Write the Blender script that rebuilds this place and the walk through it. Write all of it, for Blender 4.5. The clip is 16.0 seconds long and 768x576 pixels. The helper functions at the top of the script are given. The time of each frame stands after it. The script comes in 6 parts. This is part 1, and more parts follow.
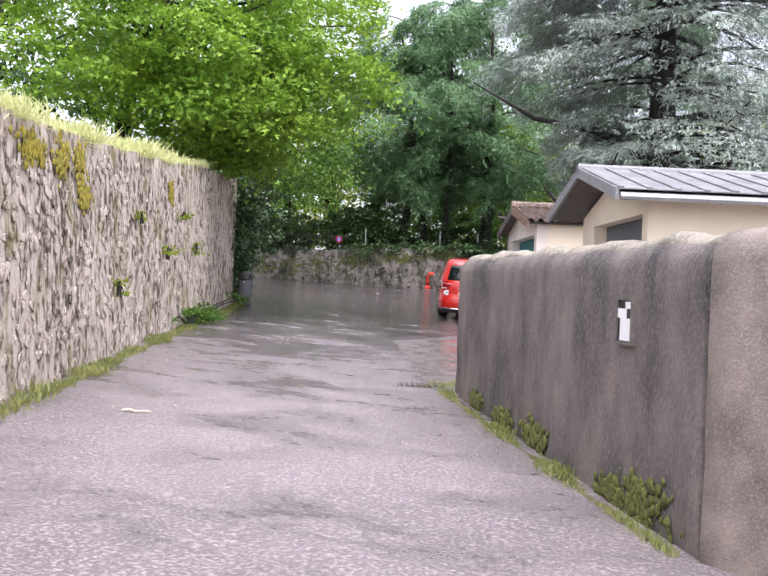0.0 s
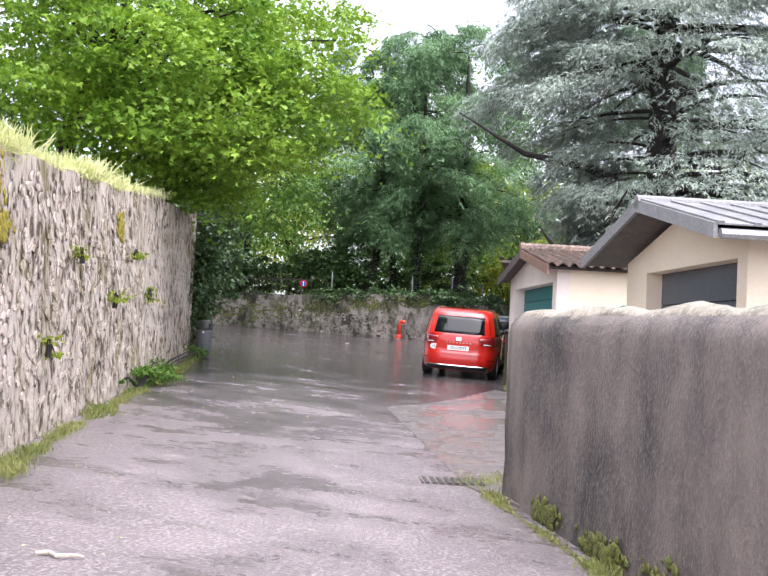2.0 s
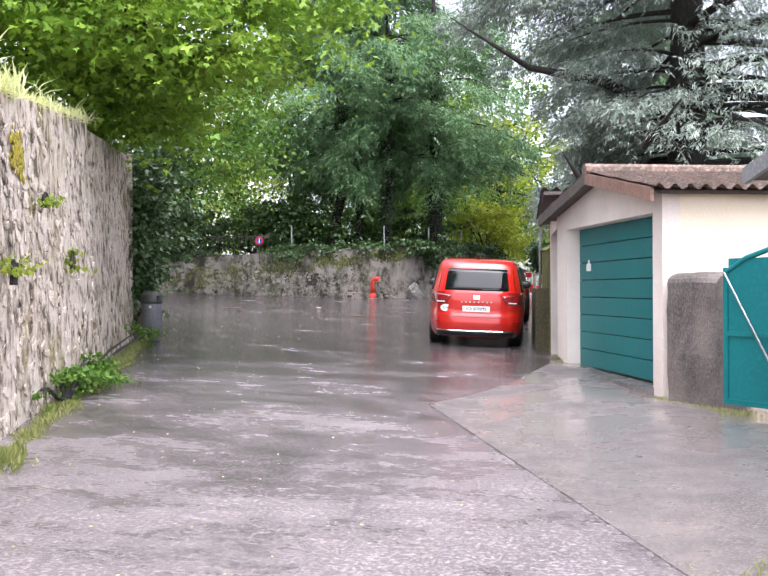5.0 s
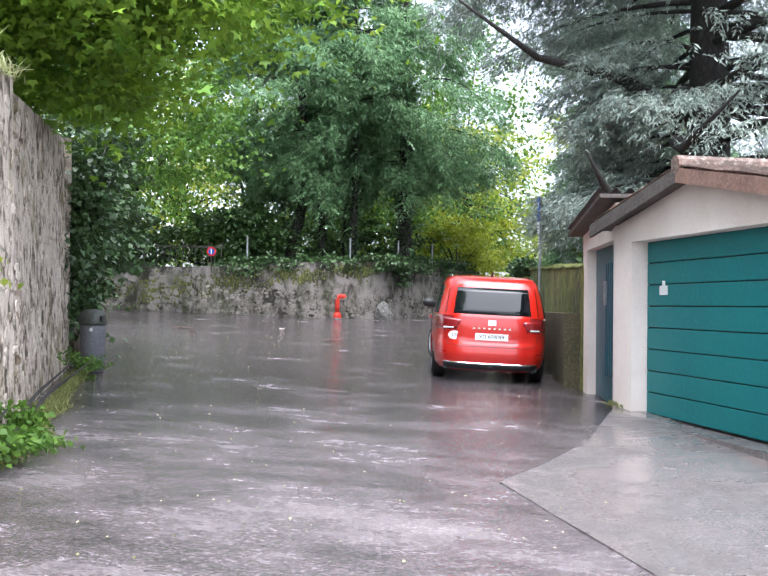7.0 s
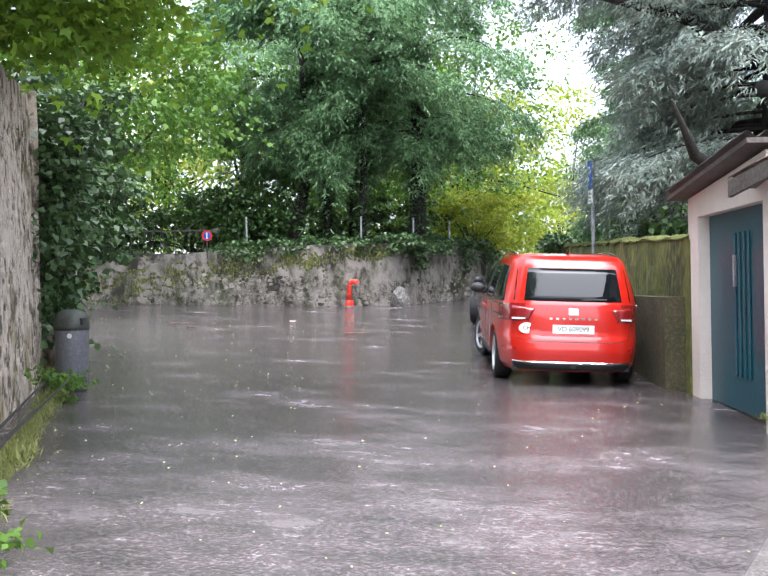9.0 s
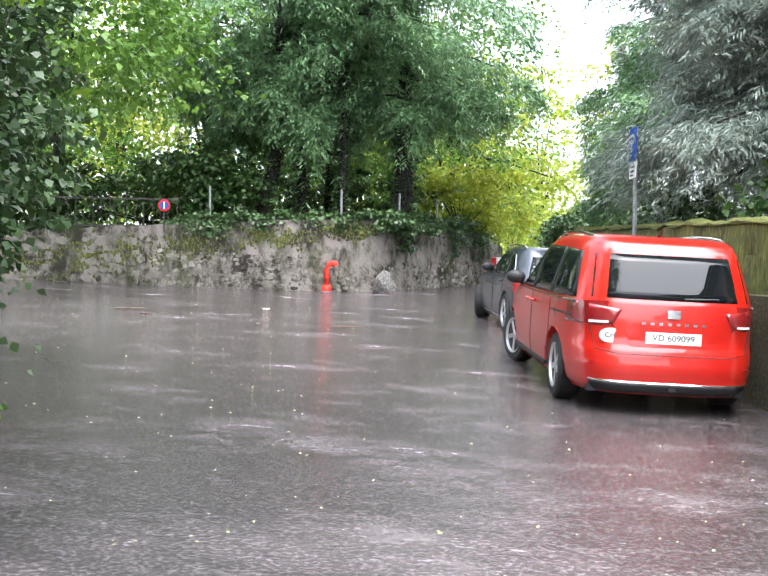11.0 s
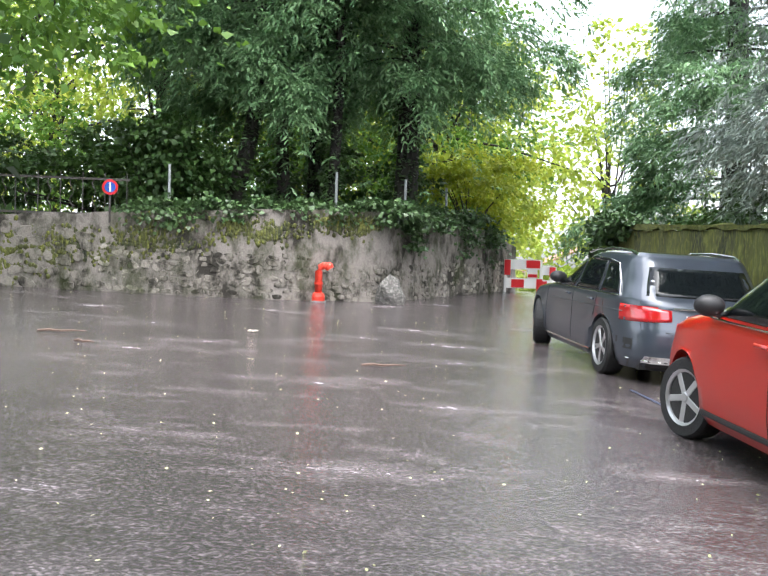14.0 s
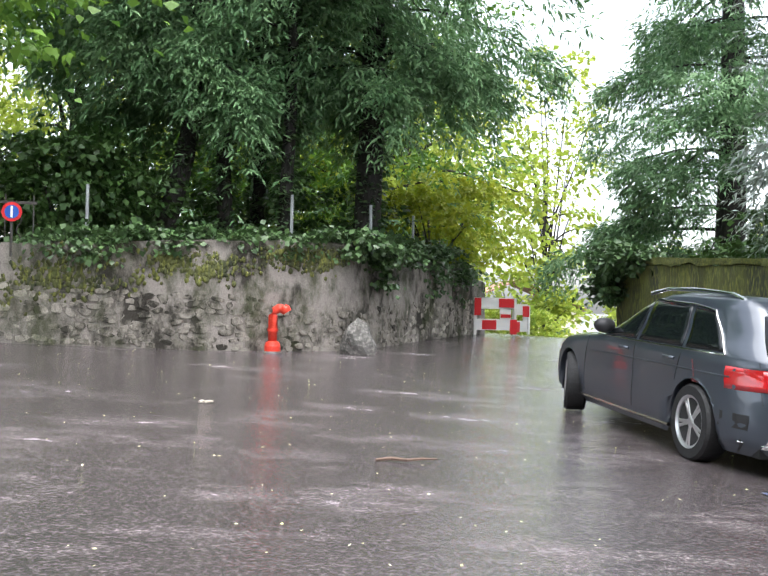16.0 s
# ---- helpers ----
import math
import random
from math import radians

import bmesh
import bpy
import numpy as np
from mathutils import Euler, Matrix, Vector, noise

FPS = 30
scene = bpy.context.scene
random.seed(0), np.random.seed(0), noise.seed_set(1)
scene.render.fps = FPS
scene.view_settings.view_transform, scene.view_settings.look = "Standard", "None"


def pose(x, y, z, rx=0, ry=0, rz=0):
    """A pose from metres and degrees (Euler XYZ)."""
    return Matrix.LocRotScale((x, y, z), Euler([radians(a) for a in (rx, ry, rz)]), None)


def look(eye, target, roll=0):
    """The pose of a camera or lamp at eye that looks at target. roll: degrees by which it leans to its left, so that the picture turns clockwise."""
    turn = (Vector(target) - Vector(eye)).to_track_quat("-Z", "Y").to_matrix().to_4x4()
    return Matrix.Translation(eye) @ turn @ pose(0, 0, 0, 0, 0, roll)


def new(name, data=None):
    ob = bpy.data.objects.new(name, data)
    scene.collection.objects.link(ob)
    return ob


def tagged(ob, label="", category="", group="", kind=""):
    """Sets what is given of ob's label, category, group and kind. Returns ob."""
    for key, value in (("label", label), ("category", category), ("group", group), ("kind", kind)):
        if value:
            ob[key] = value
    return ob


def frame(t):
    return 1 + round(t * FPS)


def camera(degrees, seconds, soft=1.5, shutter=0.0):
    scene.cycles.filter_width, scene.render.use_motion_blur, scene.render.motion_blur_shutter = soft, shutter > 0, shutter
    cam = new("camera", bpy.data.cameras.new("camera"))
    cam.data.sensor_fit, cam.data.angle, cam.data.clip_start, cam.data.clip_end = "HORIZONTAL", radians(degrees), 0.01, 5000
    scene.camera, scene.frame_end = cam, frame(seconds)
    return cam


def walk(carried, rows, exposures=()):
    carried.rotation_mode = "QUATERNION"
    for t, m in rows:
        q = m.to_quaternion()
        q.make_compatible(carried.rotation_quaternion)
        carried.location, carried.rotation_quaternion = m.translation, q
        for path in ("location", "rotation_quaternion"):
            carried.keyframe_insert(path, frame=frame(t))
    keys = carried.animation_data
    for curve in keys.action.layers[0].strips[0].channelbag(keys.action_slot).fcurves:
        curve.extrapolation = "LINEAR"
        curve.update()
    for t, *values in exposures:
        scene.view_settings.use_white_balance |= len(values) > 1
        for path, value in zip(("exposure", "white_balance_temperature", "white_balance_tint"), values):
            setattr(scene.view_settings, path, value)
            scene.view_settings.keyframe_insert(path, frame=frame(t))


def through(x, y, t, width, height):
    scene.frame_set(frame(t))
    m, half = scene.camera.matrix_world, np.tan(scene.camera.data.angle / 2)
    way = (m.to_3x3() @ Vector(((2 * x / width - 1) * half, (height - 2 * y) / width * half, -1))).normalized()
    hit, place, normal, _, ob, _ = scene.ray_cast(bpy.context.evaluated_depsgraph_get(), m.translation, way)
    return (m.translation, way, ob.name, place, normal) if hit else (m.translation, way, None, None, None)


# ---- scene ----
cam = camera(42.1, 16.0)
METRES, EYE, TILT, LEAN, TURN = 28.5, 1.64, 0.0, 0.0, 18.6
ROWS = [
    (0.0, 0.0, 0.0, 0.0, 0.0, -0.11, -2.36),
    (0.5, -0.0069, 0.0277, 0.0012, -0.95, 0.38, -2.58),
    (1.0, -0.0135, 0.0574, 0.0035, -1.52, 1.4, -2.92),
    (1.5, -0.0174, 0.0876, 0.005, -2.07, 1.82, -2.87),
    (2.0, -0.0249, 0.1156, 0.0057, -2.84, 2.54, -2.82),
    (2.5, -0.0319, 0.1489, 0.0064, -2.72, 2.73, -2.57),
    (3.0, -0.0389, 0.1796, 0.0067, 1.06, 1.73, 0.65),
    (3.5, -0.0447, 0.2087, 0.0081, 2.11, 1.09, 1.28),
    (4.0, -0.0487, 0.2409, 0.0091, 1.68, 0.92, 1.24),
    (4.5, -0.0517, 0.2723, 0.009, -2.94, 0.1, 1.06),
    (7.0, -0.0765, 0.4307, 0.0127, -10.06, 0.98, -0.63),
    (7.5, -0.0803, 0.4609, 0.0132, -10.49, 1.28, -0.71),
    (8.0, -0.0824, 0.4902, 0.014, -10.99, 1.39, -0.64),
    (8.5, -0.0855, 0.5192, 0.0148, -11.38, 0.72, -0.12),
    (9.0, -0.086, 0.5492, 0.0156, -10.79, -0.02, 0.97),
    (9.5, -0.0876, 0.5798, 0.0158, -10.87, -0.77, 0.63),
    (12.0, -0.0914, 0.7414, 0.0189, -14.71, -1.21, -1.07),
    (12.5, -0.093, 0.7727, 0.0203, -14.37, -1.47, -1.22),
    (13.0, -0.0916, 0.8049, 0.0221, -14.37, -1.44, -1.16),
    (13.5, -0.0909, 0.8359, 0.0224, -15.03, -1.49, -1.36),
    (14.0, -0.0875, 0.8675, 0.0231, -16.7, -1.27, -1.57),
    (14.5, -0.0855, 0.9002, 0.0234, -18.54, -0.85, -1.54),
    (15.0, -0.0843, 0.9304, 0.0252, -19.22, -0.28, -1.57),
    (15.5, -0.0814, 0.9613, 0.0272, -20.27, 0.54, -1.6),
    (16.0, -0.0819, 0.9909, 0.0276, -21.55, 0.75, -1.31),
]
EXPOSURES = [(0.0, 1.68, 6200, 19), (3.0, 2.0, 6200, 18), (4.5, 2.05, 6200, 18), (7.0, 2.1, 5900, 13), (9.5, 2.33, 6050, 13), (12.0, 2.6, 6200, 11), (16.0, 2.15, 6250, 10)]
walk(cam, [(t, pose(0, 0, EYE, TILT, LEAN, TURN) @ pose(METRES * x, METRES * y, METRES * z, 90 + pitch, roll, yaw)) for t, x, y, z, yaw, pitch, roll in ROWS], EXPOSURES)

# ---- light: an overcast, bright day after rain ----
world = bpy.data.worlds.new("overcast_sky")
scene.world = world
world.use_nodes = True
wn = world.node_tree
sky = wn.nodes.new("ShaderNodeTexSky")
sky.sky_type, sky.sun_disc = "NISHITA", False
sky.sun_elevation, sky.sun_rotation = radians(70), radians(153)
sky.dust_density, sky.air_density = 3.0, 1.0
pale = wn.nodes.new("ShaderNodeHueSaturation")
pale.inputs["Saturation"].default_value = 0.3
wn.links.new(sky.outputs[0], pale.inputs["Color"])
wn.links.new(pale.outputs[0], wn.nodes["Background"].inputs[0])
wn.nodes["Background"].inputs[1].default_value = 0.15
sun_data = bpy.data.lights.new("sun", "SUN")
sun_data.energy, sun_data.angle, sun_data.color = 1.1, radians(80), (1.0, 0.97, 0.94)
sun = new("sun", sun_data)
sun.matrix_world = look((0, 0, 40), (Vector((0, 0, 40)) - Vector((0.15, -0.3, 0.94))), 0)


# ---- materials ----
def mat(name, c1, c2=None, c3=None, scale=3.0, fine=40.0, rough=0.8, bump=0.3, metal=0.0, stretch=(1, 1, 1), spec=0.5, island=0.0, dist=0.02, rough2=None, coat=0.0, spots=0.5):
    """Two-scale noise colour, fine bump, roughness that varies."""
    m = bpy.data.materials.new(name)
    m.use_nodes = True
    n, l = m.node_tree.nodes, m.node_tree.links
    b = n["Principled BSDF"]
    b.inputs["Metallic"].default_value = metal
    b.inputs["Specular IOR Level"].default_value = spec
    b.inputs["Coat Weight"].default_value = coat
    b.inputs["Coat Roughness"].default_value = 0.04
    tc = n.new("ShaderNodeTexCoord")
    mp = n.new("ShaderNodeMapping")
    mp.inputs["Scale"].default_value = stretch
    geo = n.new("ShaderNodeNewGeometry")
    l.new(geo.outputs["Position"], mp.inputs[0])
    big, small = n.new("ShaderNodeTexNoise"), n.new("ShaderNodeTexNoise")
    for t, s, d in ((big, scale, 6), (small, fine, 4)):
        t.inputs["Scale"].default_value, t.inputs["Detail"].default_value = s, d
        t.inputs["Roughness"].default_value = 0.62
        l.new(mp.outputs[0], t.inputs["Vector"])
    c2, c3 = c2 or tuple(v * 0.8 for v in c1), c3 or tuple(min(1, v * 1.2) for v in c1)
    ramp = n.new("ShaderNodeValToRGB")
    ramp.color_ramp.elements[0].position, ramp.color_ramp.elements[1].position = 0.34, 0.66
    ramp.color_ramp.elements[0].color, ramp.color_ramp.elements[1].color = (*c2, 1), (*c1, 1)
    l.new(big.outputs[0], ramp.inputs[0])
    mix = n.new("ShaderNodeMixRGB")
    mix.inputs[2].default_value = (*c3, 1)
    r2 = n.new("ShaderNodeMapRange")
    r2.inputs[1].default_value, r2.inputs[2].default_value, r2.inputs[4].default_value = 0.48, 0.68, spots * 1.6
    l.new(small.outputs[0], r2.inputs[0])
    l.new(r2.outputs[0], mix.inputs[0])
    l.new(ramp.outputs[0], mix.inputs[1])
    last = mix.outputs[0]
    if island:
        hs = n.new("ShaderNodeHueSaturation")
        vr = n.new("ShaderNodeMapRange")
        vr.inputs[3].default_value, vr.inputs[4].default_value = 1 - island, 1 + island
        oi = n.new("ShaderNodeObjectInfo")
        add = n.new("ShaderNodeMath")
        add.operation = "ADD"
        fr = n.new("ShaderNodeMath")
        fr.operation = "FRACT"
        l.new(geo.outputs["Random Per Island"], add.inputs[0])
        l.new(oi.outputs["Random"], add.inputs[1])
        l.new(add.outputs[0], fr.inputs[0])
        l.new(fr.outputs[0], vr.inputs[0])
        l.new(vr.outputs[0], hs.inputs["Value"])
        l.new(last, hs.inputs["Color"])
        last = hs.outputs[0]
    l.new(last, b.inputs["Base Color"])
    rr = n.new("ShaderNodeMapRange")
    rr.inputs[1].default_value, rr.inputs[2].default_value = 0.4, 0.62
    rr.inputs[3].default_value, rr.inputs[4].default_value = rough, rough if rough2 is None else rough2
    l.new(big.outputs[0], rr.inputs[0])
    l.new(rr.outputs[0], b.inputs["Roughness"])
    if bump:
        bp = n.new("ShaderNodeBump")
        bp.inputs["Strength"].default_value, bp.inputs["Distance"].default_value = bump, dist
        l.new(small.outputs[0], bp.inputs["Height"])
        l.new(bp.outputs[0], b.inputs["Normal"])
    return m


def leaf_mat(name, c1, c2, spread=0.45, rough=0.45, through=0.3, patch=0.5):
    """Leaves: each its own shade, a little light passing through."""
    m = bpy.data.materials.new(name)
    m.use_nodes = True
    n, l = m.node_tree.nodes, m.node_tree.links
    b = n["Principled BSDF"]
    geo = n.new("ShaderNodeNewGeometry")
    ramp = n.new("ShaderNodeValToRGB")
    ramp.color_ramp.elements[0].color, ramp.color_ramp.elements[1].color = (*c1, 1), (*c2, 1)
    tex = n.new("ShaderNodeTexNoise")
    tex.inputs["Scale"].default_value, tex.inputs["Detail"].default_value = patch, 3
    mixv = n.new("ShaderNodeMath")
    mixv.operation = "MULTIPLY_ADD"
    mixv.inputs[1].default_value = spread
    l.new(geo.outputs["Position"], tex.inputs["Vector"])
    l.new(geo.outputs["Random Per Island"], mixv.inputs[0])
    sub = n.new("ShaderNodeMath")
    sub.operation = "SUBTRACT"
    sub.inputs[1].default_value = spread / 2
    l.new(tex.outputs[0], sub.inputs[0])
    l.new(sub.outputs[0], mixv.inputs[2])
    l.new(mixv.outputs[0], ramp.inputs[0])
    l.new(ramp.outputs[0], b.inputs["Base Color"])
    b.inputs["Roughness"].default_value = rough
    b.inputs["Specular IOR Level"].default_value = 0.35
    tr = n.new("ShaderNodeBsdfTranslucent")
    l.new(ramp.outputs[0], tr.inputs["Color"])
    ms = n.new("ShaderNodeMixShader")
    ms.inputs[0].default_value = through
    l.new(b.outputs[0], ms.inputs[1])
    l.new(tr.outputs[0], ms.inputs[2])
    l.new(ms.outputs[0], n["Material Output"].inputs[0])
    return m


def plain(name, col, rough=0.5, metal=0.0, spec=0.5, coat=0.0):
    m = bpy.data.materials.new(name)
    m.use_nodes = True
    b = m.node_tree.nodes["Principled BSDF"]
    b.inputs["Base Color"].default_value = (*col, 1)
    b.inputs["Roughness"].default_value, b.inputs["Metallic"].default_value = rough, metal
    b.inputs["Specular IOR Level"].default_value, b.inputs["Coat Weight"].default_value = spec, coat
    b.inputs["Coat Roughness"].default_value = 0.03
    return m


def wet_asphalt():
    m = mat("wet_asphalt", (0.215, 0.182, 0.186), (0.14, 0.12, 0.124), (0.44, 0.385, 0.385), scale=0.35, fine=34, rough=0.3, bump=1.0, dist=0.03, spec=0.5, spots=0.65)
    n, l = m.node_tree.nodes, m.node_tree.links
    b = n["Principled BSDF"]
    geo = n.new("ShaderNodeNewGeometry")
    film = n.new("ShaderNodeTexNoise")
    film.inputs["Scale"].default_value, film.inputs["Detail"].default_value, film.inputs["Roughness"].default_value = 0.9, 9, 0.68
    st = n.new("ShaderNodeMapping")
    st.inputs["Scale"].default_value, st.inputs["Rotation"].default_value = (0.75, 1.25, 1), (0, 0, radians(-8))
    l.new(geo.outputs["Position"], st.inputs[0])
    l.new(st.outputs[0], film.inputs["Vector"])
    # the lane is wetter where it lies level, near the square
    sep = n.new("ShaderNodeSeparateXYZ")
    l.new(geo.outputs["Position"], sep.inputs[0])
    far = n.new("ShaderNodeMapRange")
    far.inputs[1].default_value, far.inputs[2].default_value, far.inputs[3].default_value, far.inputs[4].default_value = 8, 25, -0.09, 0.19
    l.new(sep.outputs[1], far.inputs[0])
    add = n.new("ShaderNodeMath")
    ripple = n.new("ShaderNodeTexNoise")
    ripple.inputs["Scale"].default_value, ripple.inputs["Detail"].default_value, ripple.inputs["Roughness"].default_value = 9, 5, 0.7
    l.new(st.outputs[0], ripple.inputs["Vector"])
    rp = n.new("ShaderNodeMath")
    rp.operation = "MULTIPLY_ADD"
    rp.inputs[1].default_value = 0.2
    l.new(ripple.outputs[0], rp.inputs[0])
    l.new(film.outputs[0], rp.inputs[2])
    level = n.new("ShaderNodeMath")
    level.operation = "SUBTRACT"
    level.inputs[1].default_value = 0.1
    l.new(rp.outputs[0], level.inputs[0])
    l.new(level.outputs[0], add.inputs[0])
    l.new(far.outputs[0], add.inputs[1])
    rr = n.new("ShaderNodeMapRange")
    rr.inputs[1].default_value, rr.inputs[2].default_value, rr.inputs[3].default_value, rr.inputs[4].default_value = 0.38, 0.64, 0.5, 0.09
    l.new(add.outputs[0], rr.inputs[0])
    l.new(rr.outputs[0], b.inputs["Roughness"])
    # a film of water darkens this; deepened to stand in for dark tree reflections
    dk = n.new("ShaderNodeMapRange")
    dk.inputs[1].default_value, dk.inputs[2].default_value, dk.inputs[3].default_value, dk.inputs[4].default_value = 0.38, 0.68, 1.0, 0.34
    l.new(add.outputs[0], dk.inputs[0])
    hs = n.new("ShaderNodeHueSaturation")
    l.new(dk.outputs[0], hs.inputs["Value"])
    l.new(b.inputs["Base Color"].links[0].from_socket, hs.inputs["Color"])
    l.new(hs.outputs[0], b.inputs["Base Color"])
    bs = n.new("ShaderNodeMapRange")
    bs.inputs[1].default_value, bs.inputs[2].default_value, bs.inputs[3].default_value, bs.inputs[4].default_value = 0.38, 0.66, 1.0, 0.3
    l.new(add.outputs[0], bs.inputs[0])
    bump = [x for x in n if x.type == "BUMP"][0]
    l.new(bs.outputs[0], bump.inputs["Strength"])
    return m


M_ROAD = wet_asphalt()
M_CONC = mat("wet_concrete", (0.175, 0.15, 0.145), (0.07, 0.062, 0.06), (0.3, 0.265, 0.25), scale=1.1, fine=45, rough=0.5, rough2=0.06, bump=0.3, dist=0.006)


def rubble(name, pale, mid, dark, moss, moss_share=0.5, island=0.15, size=6.5):
    """Roughcast over rubble: blotches as large as stones, streaks, moss stains and grit."""
    m = bpy.data.materials.new(name)
    m.use_nodes = True
    n, l = m.node_tree.nodes, m.node_tree.links
    b = n["Principled BSDF"]
    geo = n.new("ShaderNodeNewGeometry")

    def tex(scale, detail, squash, turn):
        mp, t = n.new("ShaderNodeMapping"), n.new("ShaderNodeTexNoise")
        mp.inputs["Scale"].default_value, mp.inputs["Location"].default_value = (1, 1, squash), (turn, turn, 0)
        t.inputs["Scale"].default_value, t.inputs["Detail"].default_value, t.inputs["Roughness"].default_value = scale, detail, 0.66
        l.new(geo.outputs["Position"], mp.inputs[0])
        l.new(mp.outputs[0], t.inputs["Vector"])
        return t.outputs[0]

    blotch, wide, grit, stain = tex(size, 7, 0.6, 0), tex(0.9, 4, 0.5, 9), tex(55, 4, 1, 3), tex(1.7, 8, 0.6, 21)
    ramp = n.new("ShaderNodeValToRGB")
    e = ramp.color_ramp.elements
    e[0].position, e[1].position = 0.4, 0.55
    e[0].color, e[1].color = (*dark, 1), (*pale, 1)
    k = e.new(0.465)
    k.color = (*mid, 1)
    add = n.new("ShaderNodeMath")
    add.operation = "MULTIPLY_ADD"
    add.inputs[1].default_value = 0.3
    sub = n.new("ShaderNodeMath")
    sub.operation = "SUBTRACT"
    sub.inputs[1].default_value = 0.14
    l.new(wide, add.inputs[0])
    l.new(blotch, add.inputs[2])
    l.new(add.outputs[0], sub.inputs[0])
    l.new(sub.outputs[0], ramp.inputs[0])
    mask = n.new("ShaderNodeMapRange")
    mask.inputs[1].default_value, mask.inputs[2].default_value, mask.inputs[4].default_value = 0.68 - 0.22 * moss_share, 0.8 - 0.2 * moss_share, 0.8
    l.new(stain, mask.inputs[0])
    mix = n.new("ShaderNodeMixRGB")
    mix.inputs[2].default_value = (*moss, 1)
    l.new(mask.outputs[0], mix.inputs[0])
    l.new(ramp.outputs[0], mix.inputs[1])
    hs = n.new("ShaderNodeHueSaturation")
    vr = n.new("ShaderNodeMapRange")
    vr.inputs[3].default_value, vr.inputs[4].default_value = 1 - island, 1 + island
    l.new(geo.outputs["Random Per Island"], vr.inputs[0])
    gr = n.new("ShaderNodeMapRange")
    gr.inputs[1].default_value, gr.inputs[2].default_value, gr.inputs[3].default_value, gr.inputs[4].default_value = 0.3, 0.7, 0.72, 1.25
    l.new(grit, gr.inputs[0])
    mul = n.new("ShaderNodeMath")
    mul.operation = "MULTIPLY"
    l.new(vr.outputs[0], mul.inputs[0])
    l.new(gr.outputs[0], mul.inputs[1])
    l.new(mul.outputs[0], hs.inputs["Value"])
    l.new(mix.outputs[0], hs.inputs["Color"])
    l.new(hs.outputs[0], b.inputs["Base Color"])
    b.inputs["Roughness"].default_value, b.inputs["Specular IOR Level"].default_value = 0.9, 0.15
    b1, b2 = n.new("ShaderNodeBump"), n.new("ShaderNodeBump")
    b1.inputs["Strength"].default_value, b1.inputs["Distance"].default_value = 0.8, 0.035
    b2.inputs["Strength"].default_value, b2.inputs["Distance"].default_value = 0.8, 0.012
    l.new(blotch, b1.inputs["Height"])
    l.new(grit, b2.inputs["Height"])
    l.new(b1.outputs[0], b2.inputs["Normal"])
    l.new(b2.outputs[0], b.inputs["Normal"])
    return m


M_RUBBLE = rubble("rubble_mortar", (0.66, 0.575, 0.49), (0.42, 0.35, 0.285), (0.13, 0.11, 0.08), (0.23, 0.2, 0.075), 0.62)
M_STONE = rubble("rubble_stone", (0.66, 0.575, 0.49), (0.43, 0.36, 0.295), (0.14, 0.12, 0.09), (0.23, 0.2, 0.075), 0.62, 0.12, 6.5)
M_DARKREND = mat("sooty_render", (0.19, 0.16, 0.142), (0.035, 0.033, 0.034), (0.27, 0.23, 0.195), scale=1.7, fine=46, rough=0.75, bump=1.0, dist=0.02, stretch=(1, 1, 0.5), spots=0.3)
M_PALEREND = mat("worn_render", (0.3, 0.25, 0.21), (0.12, 0.1, 0.085), (0.42, 0.37, 0.33), scale=1.8, fine=60, rough=0.85, bump=0.6, dist=0.012, spots=0.25)
M_CAP = mat("weathered_cap", (0.3, 0.27, 0.22), (0.13, 0.12, 0.09), (0.42, 0.38, 0.3), scale=4, fine=30, rough=0.85, bump=0.6, dist=0.012)
M_FARREND = rubble("stained_render", (0.29, 0.26, 0.235), (0.16, 0.145, 0.125), (0.05, 0.045, 0.038), (0.04, 0.05, 0.018), 0.9, 0.1, 2.2)
M_FARSTONE = rubble("mossy_stone", (0.33, 0.3, 0.26), (0.17, 0.155, 0.13), (0.05, 0.046, 0.038), (0.045, 0.055, 0.02), 0.8, 0.45, 4)
M_MOSSWALL = mat("mossy_concrete", (0.12, 0.13, 0.03), (0.03, 0.035, 0.02), (0.24, 0.25, 0.05), scale=1.6, fine=22, rough=0.9, bump=0.8, dist=0.03, stretch=(1, 1, 0.3))
M_MOSS = mat("moss", (0.36, 0.29, 0.03), (0.18, 0.17, 0.03), (0.5, 0.38, 0.03), scale=5, fine=40, rough=0.95, bump=0.9, dist=0.02)
M_MOSSCAP = mat("green_moss", (0.11, 0.125, 0.025), (0.05, 0.06, 0.015), (0.2, 0.2, 0.035), scale=5, fine=40, rough=0.95, bump=0.9, dist=0.02)
M_CREAM = mat("cream_plaster", (0.82, 0.71, 0.54), (0.76, 0.64, 0.48), (0.85, 0.76, 0.61), scale=1.2, fine=50, rough=0.85, bump=0.2, dist=0.006)
M_GREYPL = mat("grey_pink_plaster", (0.8, 0.71, 0.64), (0.68, 0.58, 0.51), (0.84, 0.77, 0.71), scale=1.3, fine=60, rough=0.85, bump=0.5, dist=0.008)
M_TEAL = mat("teal_paint", (0.006, 0.165, 0.172), (0.005, 0.14, 0.15), (0.01, 0.19, 0.195), scale=0.8, fine=20, rough=0.45, bump=0.03, spec=0.3)
